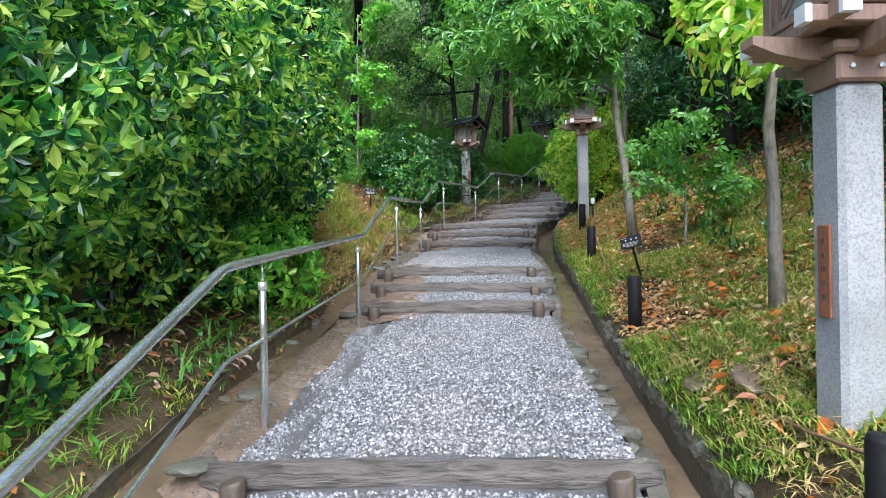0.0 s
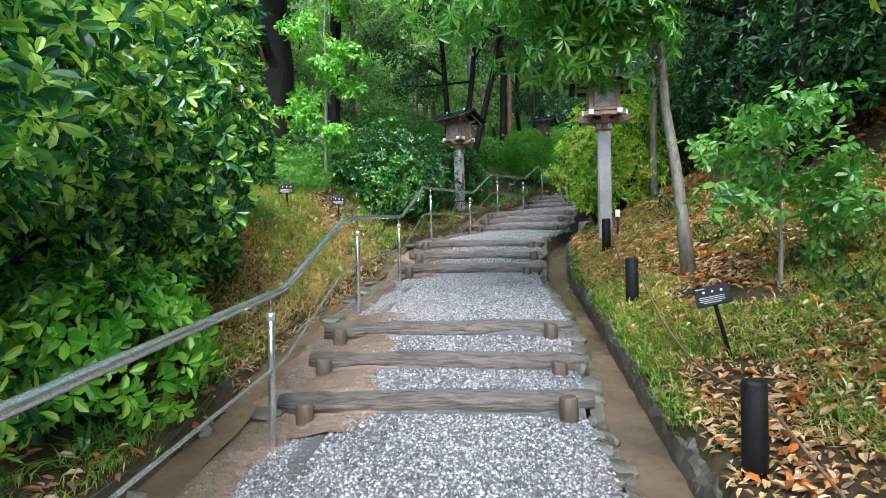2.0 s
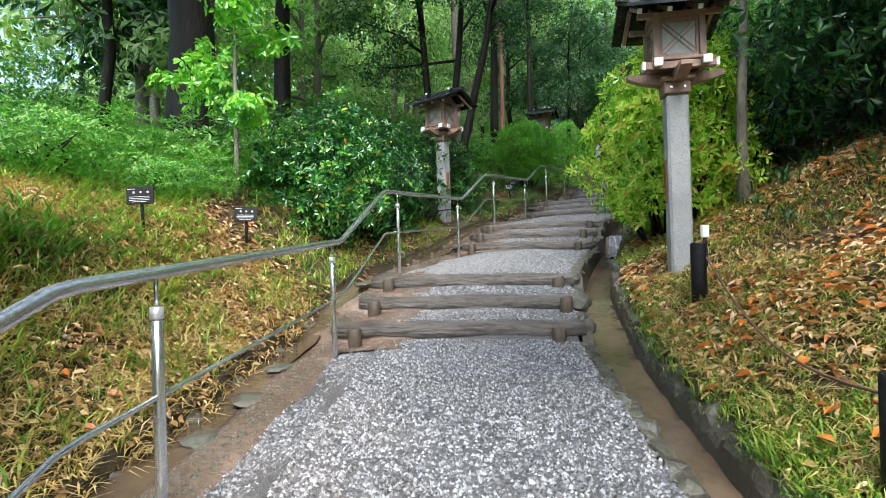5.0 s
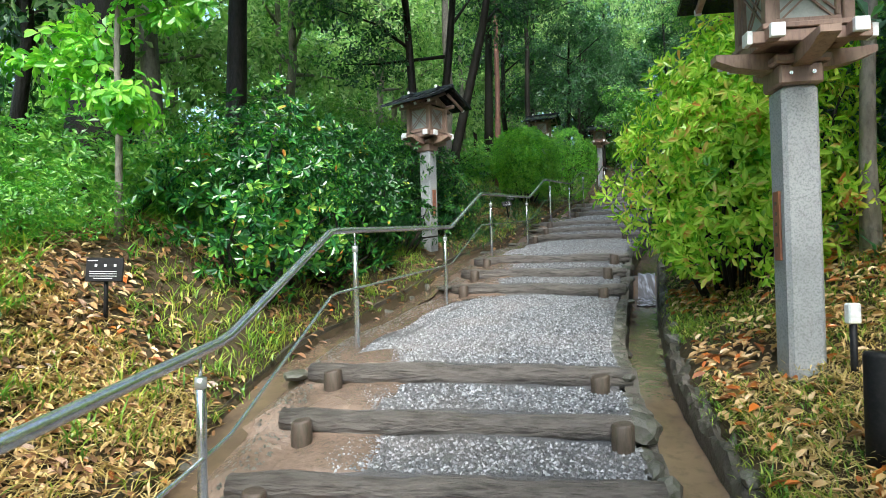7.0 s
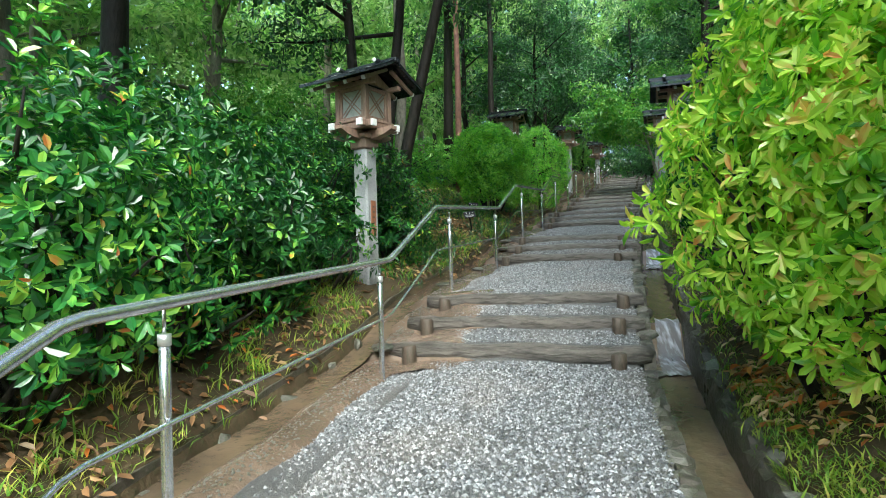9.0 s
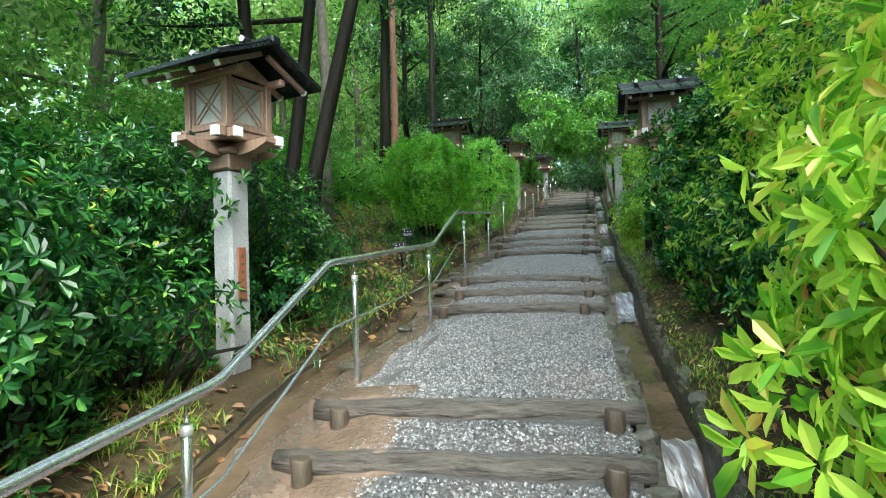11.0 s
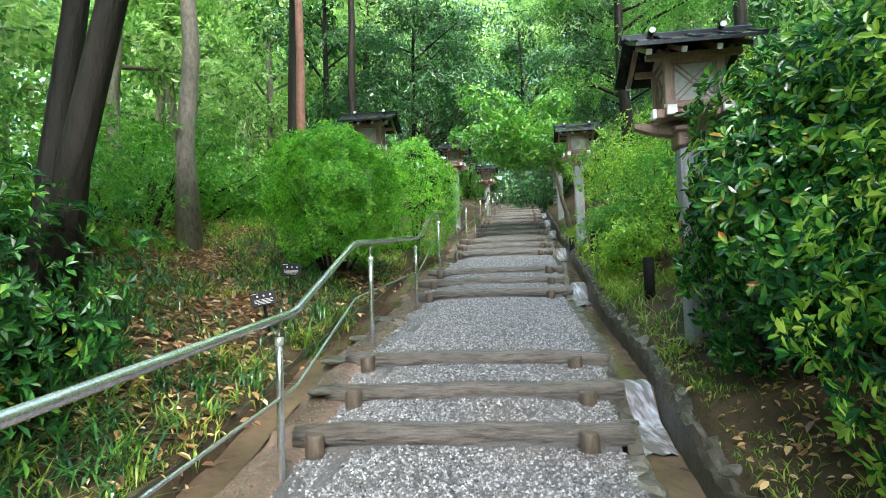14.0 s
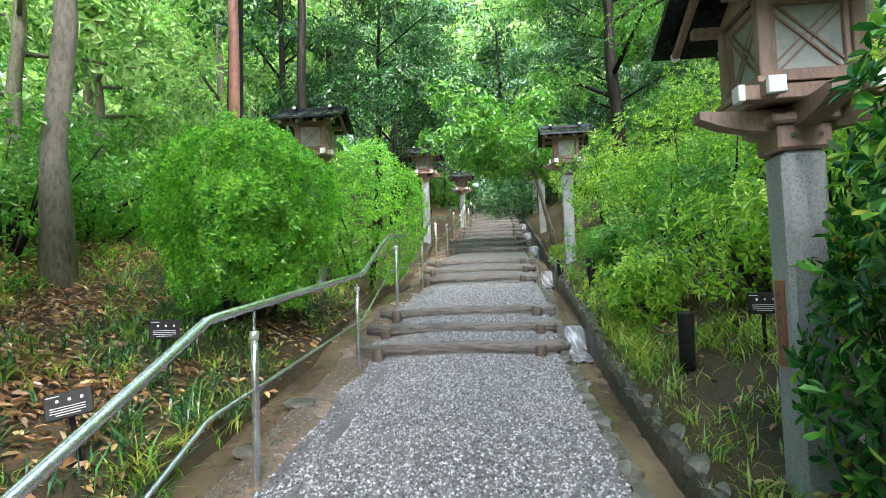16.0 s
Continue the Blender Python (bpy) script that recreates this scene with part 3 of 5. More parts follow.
# ---- lanterns ----
def make_lantern():
    """Tall wooden lantern on a concrete post; the post's foot is the origin, the front looks to -y."""
    ob = thing("lantern", pose(0, 0, 0), "cedar lantern with dark gabled roof on a tall concrete post", "lantern", "lanterns beside the path")
    bm = box((0.197, 0.197, 1.95), (0, 0, 0.675), None, 0.022)
    part("post", bm, CONCRETE, ob, "pale weathered square concrete post")
    pq = part("plaque", box((0.014, 0.08, 0.40), (-0.105, 0, 0.86), None, 0.004), PLAQUE, ob, "narrow reddish wooden plaque")
    for j in range(5):
        part("writing", box((0.003, 0.022, 0.02), (-0.1125, 0.0, 0.99 - j * 0.06), None, 0), STAKE, pq, "faded dark writing")
    bm = bmesh.new()
    add_box(bm, (0.235, 0.235, 0.12), (0, 0, 1.71), None, 0.012)
    add_box(bm, (0.30, 0.30, 0.05), (0, 0, 1.79), None, 0.012)
    cap = part("cap_block", bm, CEDAR, ob, "cedar block bolted over the post head")
    for sx, sy in ((-0.06, -1), (0.06, -1)):
        part("bolt", tube([(sx, -0.128, 1.71), (sx, -0.114, 1.71)], 0.011, 8), STEEL, cap)

    def arm(along, off, z, half, h, w):
        bm = bmesh.new()
        n = 9
        prof = []
        for i in range(n):
            u = -1 + 2 * i / (n - 1)
            prof.append((u * half, z - h / 2 + h * 0.75 * abs(u) ** 3, z + h / 2 + 0.012 * abs(u) ** 3))
        ring = []
        for a, lo, hi in prof:
            ring.append([bm.verts.new(Vector((a, off + sgn * w / 2, zz)) if along == "x" else Vector((off + sgn * w / 2, a, zz))) for sgn, zz in ((-1, lo), (1, lo), (1, hi), (-1, hi))])
        for a, b in zip(ring, ring[1:]):
            for j in range(4):
                bm.faces.new((a[j], a[(j + 1) % 4], b[(j + 1) % 4], b[j]))
        bm.faces.new(ring[0][::-1])
        bm.faces.new(ring[-1])
        bmesh.ops.recalc_face_normals(bm, faces=bm.faces)
        return bm

    part("bracket_arm", arm("x", 0, 1.80, 0.43, 0.10, 0.10), CEDAR, ob)
    part("bracket_arm", arm("y", 0, 1.797, 0.43, 0.10, 0.10), CEDAR, ob)

    def beam(size, at, ends, name="sill_beam"):
        b = part(name, box(size, at, None, 0.005), CEDAR, ob)
        ax = 0 if size[0] > size[1] else 1
        for sg in ends:
            c = [size[0] + 0.006, size[1] + 0.006, size[2] + 0.006]
            c[ax] = 0.03
            p = list(at)
            p[ax] += sg * size[ax] / 2
            part("end_cap", box(c, p, None, 0.003), WHITE_CAP, b, "white painted end cap")
        return b

    for o in (-0.205, 0.205):
        beam((0.63, 0.068, 0.068), (0, o, 1.882), (-1, 1))
        beam((0.068, 0.63, 0.068), (o, 0, 1.888), (-1, 1))
    part("floor_board", box((0.50, 0.50, 0.03), (0, 0, 1.936), None, 0.004), CEDAR, ob)
    for sx in (-1, 1):
        for sy in (-1, 1):
            part("corner_post", box((0.066, 0.066, 0.46), (sx * 0.225, sy * 0.225, 2.18), None, 0.006), CEDAR, ob)
    for q in range(4):
        rot = Matrix.Rotation(q * math.pi / 2, 3, "Z")

        def turn(bm):
            bmesh.ops.transform(bm, matrix=rot.to_4x4(), verts=bm.verts)
            return bm

        pane = part("pane", turn(box((0.36, 0.008, 0.36), (0, -0.206, 2.18), None, 0)), PAPER, ob, "milky pane behind a cedar lattice")
        bm = bmesh.new()
        add_box(bm, (0.384, 0.034, 0.045), (0, -0.22, 1.975), None, 0.004)
        add_box(bm, (0.384, 0.034, 0.045), (0, -0.22, 2.385), None, 0.004)
        add_box(bm, (0.028, 0.034, 0.365), (-0.176, -0.22, 2.18), None, 0.004)
        add_box(bm, (0.028, 0.034, 0.365), (0.176, -0.22, 2.18), None, 0.004)
        part("panel_frame", turn(bm), CEDAR, pane)
        for sg in (-1, 1):
            for o in (-0.022, 0.022):
                bm = box((0.46, 0.009, 0.013), (0, 0, 0), None, 0)
                bmesh.ops.transform(bm, matrix=Matrix.Translation((0, -0.2155 - 0.005 * (sg > 0), 2.18 + o * 1.4)) @ Matrix.Rotation(sg * radians(46), 4, "Y"), verts=bm.verts)
                part("lattice_bar", turn(bm), CEDAR, pane)
    for o in (-0.235, 0.235):
        part("plate_beam", box((0.80, 0.06, 0.06), (0, o, 2.435), None, 0.005), CEDAR, ob)
    for gx in (-0.225, 0.225):
        bm = bmesh.new()
        vs = [bm.verts.new((gx + dx, yy, zz)) for dx in (-0.015, 0.015) for yy, zz in ((-0.30, 2.44), (0.30, 2.44), (0, 2.61))]
        bm.faces.new(vs[:3][::-1])
        bm.faces.new(vs[3:])
        for a in range(3):
            b2 = (a + 1) % 3
            bm.faces.new((vs[a], vs[b2], vs[3 + b2], vs[3 + a]))
        bmesh.ops.recalc_face_normals(bm, faces=bm.faces)
        part("gable_board", bm, CEDAR, ob)
    pitch = radians(27)
    for sg in (-1, 1):
        for fx in (-0.42, -0.14, 0.14, 0.42):
            rot = Matrix.Rotation(-sg * pitch, 4, "X")
            bm = box((0.04, 0.50, 0.045), (0, 0, 0), None, 0.004)
            bmesh.ops.transform(bm, matrix=Matrix.Translation((fx, sg * 0.26, 2.508)) @ rot, verts=bm.verts)
            rf = part("rafter", bm, CEDAR, ob)
            bm = box((0.046, 0.024, 0.051), (0, sg * 0.25, 0), None, 0.003)
            bmesh.ops.transform(bm, matrix=Matrix.Translation((fx, sg * 0.26, 2.508)) @ rot, verts=bm.verts)
            part("end_cap", bm, WHITE_CAP, rf, "white painted end cap")
        bm = bmesh.new()
        n = 7
        rows = []
        for i in range(n):
            u = i / (n - 1)
            y0 = sg * (0.02 + 0.56 * u)
            z0 = 2.70 - 0.33 * u + 0.05 * u * u
            rows.append([bm.verts.new((xx, y0, z0 + dz)) for dz in (0, 0.035) for xx in (-0.54, 0.54)])
        for a, b in zip(rows, rows[1:]):
            for i0, i1 in ((0, 1), (1, 3), (3, 2), (2, 0)):
                bm.faces.new((a[i0], a[i1], b[i1], b[i0]))
        bm.faces.new([rows[0][j] for j in (0, 1, 3, 2)])
        bm.faces.new([rows[-1][j] for j in (0, 1, 3, 2)])
        bmesh.ops.recalc_face_normals(bm, faces=bm.faces)
        slope = part("roof_slope", bm, ROOF, ob, "dark wet roof slope")
        for fx in (-0.53, -0.27, 0, 0.27, 0.53):
            part("roof_seam", tube([(fx, sg * 0.05, 2.728), (fx, sg * 0.30, 2.592), (fx, sg * 0.578, 2.458)], 0.012, 6), ROOF, slope)
    part("ridge", box((1.14, 0.10, 0.07), (0, 0, 2.735), None, 0.012), ROOF, ob, "dark boxed roof ridge")
    for fx in (-0.3, 0.3):
        rl = part("ridge_log", tube([(fx, -0.12, 2.765), (fx, 0, 2.765), (fx, 0.12, 2.765)], 0.027, 10), ROOF, ob)
        for sg in (-1, 1):
            part("end_cap", tube([(fx, sg * 0.118, 2.765), (fx, sg * 0.128, 2.765)], 0.0285, 10), WHITE_CAP, rl, "white painted end cap")
    # the lantern house and its roof, drawn in to their true slender size above the sills
    slender = Matrix.Translation((0, 0, 1.945)) @ Matrix.Diagonal((0.88, 0.88, 0.80, 1)) @ Matrix.Translation((0, 0, -1.945))
    roofing = Matrix.Translation((0, 0, 1.945)) @ Matrix.Diagonal((0.90, 0.90, 0.80, 1)) @ Matrix.Translation((0, 0, -1.945))
    for p in ob.children:
        kind = p.name.split(".")[0]
        if kind in ("corner_post", "pane", "plate_beam", "gable_board", "rafter", "roof_slope", "ridge", "ridge_log"):
            for q in (p, *p.children):
                q.data.transform(slender if kind in ("corner_post", "pane") else roofing)
    return ob


lantern = make_lantern()
LANTERNS = [(3.12, 3.1, -0.9, 4), (-1.42, 8.5, 0.9, 6), (3.06, 11.75, -0.9, 2), (0.40, 17.15, 0.9, -16), (5.2, 19.95, -0.9, 0), (3.1, 26.4, 0.9, 2),
            (7.75, 27.7, -0.9, 0), (6.1, 32.9, 0.9, 2), (10.0, 34.2, -0.9, 1), (9.2, 40.5, 0.9, 0), (13.2, 42.5, -0.9, 2)]
for i, (x, y, sgn, twist) in enumerate(LANTERNS):
    s, d = s_of(x, y)
    m = pose(x, y, foot(x, y) - (0.23 if i == 0 else 0.42 if i == 1 else 0.14 if i == 3 else 0.13 if i == 4 else 0.02), 0, 0, heading(s) + twist + (180 if sgn > 0 else 0))
    if i == 0:
        lantern.matrix_basis = m
    else:
        copy_thing(lantern, m)


# ---- bushes and hedges ----
def make_bush(name, at, radii, label, material, n_tips, per, length, width, seed, stems=9, group="", category="bush", lumps=0.16, inner=0.3, flat=-0.92, lift=0.45, stem_mat=None, simple=False):
    r = np.random.default_rng(seed)
    x, y, z = at
    ob = thing(name, pose(x, y, z), label, category, group)
    c = np.array([0, 0, radii[2] * 0.95 if flat < 0 else 0.1])
    p, out = blob_points(r, n_tips, radii, lumps, inner, flat)
    p = p + c
    keep = p[:, 2] > 0.03
    p, out = p[keep], out[keep]
    P, A, N, LL, W = whorls(r, p, out, per, length, width, lift=lift)
    part_mesh("foliage", leaves("foliage", P, A, N, LL, W, material, simple=simple), ob)
    idx = r.choice(np.nonzero(p[:, 2] > radii[2] * 0.6)[0], stems, replace=False)
    for i in idx:
        e = p[i] * np.array([0.9, 0.9, 0.92])
        b = np.array([e[0] * 0.3, e[1] * 0.3, -0.05])
        k1 = b + (e - b) * 0.35 + r.normal(size=3) * 0.06 + np.array([0, 0, 0.12])
        k2 = b + (e - b) * 0.7 + r.normal(size=3) * 0.06 + np.array([0, 0, 0.08])
        part("stem", tube([b, k1, k2, e], [0.022, 0.018, 0.012, 0.005], 6), stem_mat or BARK, ob)
    return ob


make_bush("evergreen_bush", (-2.1, 4.7, foot(-1.4, 4.9) - 0.15), (2.0, 2.35, 1.72), "large rounded evergreen bush with glossy whorled leaves", LEAF_GLOSSY, 9000, 6, 0.108, 0.043, 11, 22, lumps=0.2, inner=0.5)
make_bush("evergreen_bush", (-1.6, 6.95, foot(-1.4, 6.6) - 0.1), (1.25, 1.15, 1.46), "tall rounded evergreen bush with bright whorled new leaves", LEAF_GLOSSY, 3600, 6, 0.105, 0.042, 15, 14, lumps=0.2, inner=0.45)
make_bush("evergreen_bush", (-2.9, 1.6, foot(-1.7, 1.6) - 0.1), (1.9, 1.9, 1.8), "large rounded evergreen bush with glossy whorled leaves", LEAF_GLOSSY, 2000, 6, 0.125, 0.048, 12, 10, inner=0.45, simple=True)
make_bush("low_shrub", (-0.66, 5.85, foot(-0.66, 5.85)), (0.42, 0.7, 0.45), "low leafy green shrub at the foot of a bush", LEAF_BRIGHT, 240, 6, 0.10, 0.048, 13, 7)
make_bush("low_shrub", (-0.9, 2.9, foot(-0.9, 2.9)), (0.5, 0.6, 0.4), "low leafy green shrub at the foot of a bush", LEAF_GLOSSY, 130, 6, 0.10, 0.05, 14, 5)
for i, (x, y, rx, ry, rz) in enumerate([(-0.85, 13.85, 0.9, 1.2, 0.85), (-1.6, 15.6, 1.5, 1.5, 0.95), (-0.55, 15.6, 0.9, 1.2, 0.85), (-0.9, 18.2, 1.3, 1.5, 0.9), (0.3, 19.3, 0.9, 1.2, 0.65), (-0.9, 22.9, 1.2, 1.2, 0.75), (-1.9, 20.2, 1.2, 1.4, 1.1), (-0.6, 25.6, 1.2, 1.2, 1.0), (-2.4, 23.2, 1.4, 1.4, 1.2), (0.55, 18.5, 0.5, 0.8, 0.4), (-0.1, 16.6, 0.6, 0.7, 0.5), (-0.5, 14.4, 0.5, 0.75, 0.5), (-0.75, 13.2, 0.5, 0.6, 0.5)]):
    # Tree shade put into the leaf colour; light green leaf past y 19.5.
    make_bush("evergreen_shrub", (x, y, foot(x, y) - 0.08), (rx, ry, rz), "loose dark evergreen shrub with pale green shoots", LEAF_LIME if y > 19.5 else LEAF_SHADED if 0 < i < 11 else LEAF_DARK, int((1150 if rz > 0.6 and y < 20 else 700) * rx * ry), 6, 0.088, 0.038, 21 + i, 18, "shrubs beside the handrail", lumps=0.3, inner=0.75, simple=y > 17)
make_bush("yellow_bush", (3.5, 13.55, foot(3.42, 13.6) - 0.05), (0.84, 0.98, 1.3), "dense bush with yellow-green and reddish new leaves", LEAF_YELLOW, 2900, 6, 0.10, 0.035, 31, 22, lumps=0.22, inner=0.6, flat=-0.74)
make_bush("evergreen_bush", (6.05, 18.55, foot(5.3, 18.3) - 0.05), (1.25, 1.35, 1.25), "dense green bush with pale yellow-green shoots", LEAF_GLOSSY, 4200, 6, 0.085, 0.035, 32, 16, lumps=0.15)
make_bush("evergreen_bush", (5.05, 16.0, foot(4.6, 16.0) - 0.05), (1.15, 1.2, 1.32), "dense green bush with yellow and red new leaves", LEAF_YELLOW, 2200, 6, 0.09, 0.033, 33, 10, lumps=0.22)
make_bush("evergreen_bush", (4.75, 16.3, foot(4.4, 16.3) - 0.05), (0.8, 1.0, 0.75), "low dark green bush over the edge of the drain", LEAF_DARK, 1300, 6, 0.08, 0.031, 34, 8, lumps=0.25)
make_bush("evergreen_bush", (5.32, 18.95, foot(5.0, 18.9) - 0.1), (0.82, 0.72, 1.1), "leafy dark green bush round a lantern post", LEAF_DARK, 2000, 6, 0.085, 0.034, 37, 12, lumps=0.16, inner=0.5)
make_bush("evergreen_bush", (4.85, 17.15, foot(4.7, 17.2) - 0.15), (0.75, 0.85, 0.8), "spreading dark green bush above the drain", LEAF_GLOSSY, 1600, 6, 0.085, 0.034, 36, 10, lumps=0.3, inner=0.6)
make_bush("evergreen_bush", (4.55, 15.75, foot(4.4, 15.75) - 0.1), (0.72, 1.0, 0.8), "drooping green bush over bare wet soil", LEAF_GLOSSY, 1500, 6, 0.085, 0.034, 35, 10, lumps=0.3, inner=0.6)
make_bush("clipped_hedge", (2.4, 23.8, foot(2.42, 23.75) + 0.2), (0.82, 1.15, 1.0), "bright green clipped dome of hedge beside the handrail", LEAF_BRIGHT, 7800, 5, 0.062, 0.028, 41, 14, "clipped hedge domes", "hedge", 0.2, 0.24, -0.88, simple=True)
make_bush("clipped_hedge", (3.85, 26.9, foot(3.85, 26.9) - 0.05), (0.9, 1.45, 1.15), "bright green clipped dome of hedge beside the handrail", LEAF_BRIGHT, 3600, 5, 0.06, 0.026, 42, 8, "clipped hedge domes", "hedge", 0.14, 0.18, simple=True)
for i, (x, y, rr) in enumerate([(6.9, 21.9, 0.8), (7.5, 23.6, 1.0), (8.5, 25.6, 1.15), (6.35, 23.1, 0.5), (9.6, 29.5, 1.2), (8.2, 22.4, 1.0), (9.3, 24.0, 1.2), (7.2, 25.2, 0.6), (9.2, 27.4, 1.0), (10.4, 26.2, 1.3)]):
    make_bush("yellow_shrub", (x, y, foot(x, y) - 0.05), (rr, rr * 1.2, rr * 0.8), "loose shrub with yellow-green leaves on the bank", LEAF_LIME if i in (1, 7) else LEAF_SPRING, int(900 * rr), 5, 0.10, 0.036, 51 + i, 9, "yellow-green shrubs on the bank", lumps=0.34, inner=0.8, simple=True)


# ---- trees ----
def make_tree(name, at, height, radius, lean, label, bark, leaf, crown_from, crown_r, n_tips, leaf_len, leaf_w, seed, limbs=8, per=5, simple=False, clump=0.55, trunks=1, bias=(0, 0)):
    r = np.random.default_rng(seed)
    ob = thing(name, pose(*at), label, "tree")
    tips = []
    for tr in range(trunks):
        off = np.array([(-0.3, 0.0, 0.3, 0.65)[tr], r.normal() * 0.2, 0]) * (trunks > 1)
        ln = np.array([lean[0], lean[1], 0]) + (np.array([(-0.10, 0.05, 0.17, 0.30)[tr], r.normal() * 0.08, 0]) if trunks > 1 else 0)
        pts, n = [], 9
        wob = r.normal(size=(n, 2)) * radius * 0.28
        for i in range(n):
            u = i / (n - 1)
            pts.append(off + np.array([ln[0] * u * height + wob[i, 0] * (i > 0), ln[1] * u * height + wob[i, 1] * (i > 0), height * u - 0.15 * (i == 0)]))
        rad = [radius * (1.35 if i == 0 else 1.0 - 0.72 * i / (n - 1)) for i in range(n)]
        part("trunk", tube(pts, rad, 10), bark, ob, smooth=True)
        pts = np.array(pts)
        for k in range(limbs):
            u = crown_from + (1 - crown_from) * (k + r.uniform(0, 0.8)) / limbs
            j = u * (n - 1)
            b = pts[int(j)] * (1 - j % 1) + pts[min(int(j) + 1, n - 1)] * (j % 1)
            a = r.uniform(0, 6.28)
            reach = crown_r * r.uniform(0.55, 1.0) * (1 - 0.45 * max(u - 0.5, 0))
            e = b + np.array([(math.cos(a) + bias[0]) * reach, (math.sin(a) + bias[1]) * reach, reach * r.uniform(0.05, 0.6)])
            m1 = b + (e - b) * 0.5 + r.normal(size=3) * 0.1 * reach + np.array([0, 0, 0.12 * reach])
            r0 = radius * (1 - 0.7 * u) * 0.5
            part("limb", tube([b, m1, e], [r0, r0 * 0.6, r0 * 0.2], 6), bark, ob, smooth=True)
            tips += [b + (m1 - b) * 0.8, m1, (m1 + e) / 2, e, e]
    tips = np.array(tips)
    c = tips[r.integers(0, len(tips), n_tips)]
    p = c + unit(r.normal(size=(n_tips, 3))) * (r.uniform(0, 1, (n_tips, 1)) ** 0.5) * clump * np.array([1.1, 1.1, 0.7])
    out = unit(unit(p - c) + np.array([0, 0, 0.5]) + r.normal(size=p.shape) * 0.3)
    P, A, N, LL, W = whorls(r, p, out, per, leaf_len, leaf_w, lift=0.1)
    A = unit(A + np.array([0, 0, -0.25]))
    part_mesh("crown", leaves("crown", P, A, N, LL, W, leaf, simple=simple), ob)
    return ob


def T(x, y):
    return (x, y, foot(x, y))


make_tree("young_tree", T(3.5, 4.65), 3.4, 0.05, (-0.03, 0.0), "slim tree with yellow-green leaves on the leafy bank", BARK_GREY, LEAF_YELLOW, 0.45, 0.75, 420, 0.13, 0.06, 61, 8, 5, bias=(-0.7, -0.1))
make_tree("slim_tree", T(3.35, 8.6), 4.4, 0.062, (-0.10, 0.03), "slim grey tree with feathery light-green leaves", BARK_GREY, LEAF_LIME, 0.46, 1.15, 2000, 0.15, 0.042, 62, 16, 7, bias=(-0.95, -0.15))
make_tree("young_tree", T(-1.6, 12.6), 3.6, 0.032, (0.03, -0.05), "young tree with fresh bright green leaves", BARK_GREY, LEAF_BRIGHT, 0.2, 0.85, 620, 0.10, 0.050, 63, 13, 6, clump=0.26)
make_tree("young_tree", T(3.72, 7.55), 1.2, 0.022, (0.03, 0.05), "bushy young tree with bright green leaves", BARK_GREY, LEAF_LIME, 0.25, 0.75, 420, 0.085, 0.045, 64, 10, 5, clump=0.32)
make_tree("slim_tree", T(4.0, 12.6), 5.0, 0.06, (0.02, 0.0), "slim grey tree behind a lantern", BARK_GREY, LEAF_DARK, 0.5, 1.6, 1600, 0.10, 0.035, 65, 10, 5)
make_tree("forest_tree", T(0.2, 20.4), 9.5, 0.11, (0.05, 0.0), "dark tree with several leaning trunks behind a lantern", BARK, LEAF_FOREST, 0.34, 3.0, 5200, 0.15, 0.06, 66, 11, 4, True, 0.8, 3)
make_tree("forest_tree", T(-3.6, 15.2), 10, 0.42, (0.0, 0.0), "thick dark forest trunk under a leafy crown", BARK, LEAF_FOREST, 0.42, 4.6, 7500, 0.20, 0.08, 67, 14, 4, True, 1.1, bias=(0.45, -0.1))
make_tree("pine_tree", T(1.75, 28.2), 14, 0.11, (0.0, 0.0), "tall straight tree with reddish bark", BARK_RED, LEAF_FOREST, 0.55, 2.4, 3000, 0.16, 0.06, 68, 12, 4, True, 0.9)
make_tree("forest_tree", T(0.25, 25.0), 12, 0.15, (0.0, 0.0), "straight grey-barked forest tree", BARK_GREY, LEAF_FOREST, 0.5, 2.6, 3200, 0.15, 0.055, 69, 12, 4, True, 0.9)
make_tree("forest_tree", T(2.95, 29.8), 13, 0.12, (0.0, 0.0), "straight dark forest tree", BARK, LEAF_FOREST, 0.5, 2.6, 3200, 0.15, 0.055, 70, 12, 4, True, 0.9)
make_tree("forest_tree", T(10.6, 30.5), 9, 0.2, (-0.03, 0.0), "dark branching tree with light leaves on the bank", BARK, LEAF_LIME, 0.3, 3.2, 4200, 0.14, 0.05, 71, 14, 4, True, 0.9)

# tall trees added to shade the climb, low dark ones round its upper end
# Added crowns stand above the view to cut sky light on the path.
shade_tree = make_tree("canopy_tree", T(-5.2, 10.5), 14, 0.2, (0.03, 0.0), "tall tree added to shade the path from above", BARK, LEAF_FOREST, 0.6, 3.8, 2100, 0.34, 0.15, 90, 16, 4, True, 1.5, bias=(0.5, 0))
# Paler leaf colour stands in for sky light on the far crowns.
far_roof = make_tree("canopy_tree", T(*map(float, place(SP[13], -4.4))), 14, 0.2, (0.03, 0.0), "tall forest tree over the path, crown coloured as sky-lit", BARK, LEAF_SKYLIT, 0.4, 4.2, 1700, 0.30, 0.13, 94, 20, 4, True, 1.5, bias=(0.5, 0))
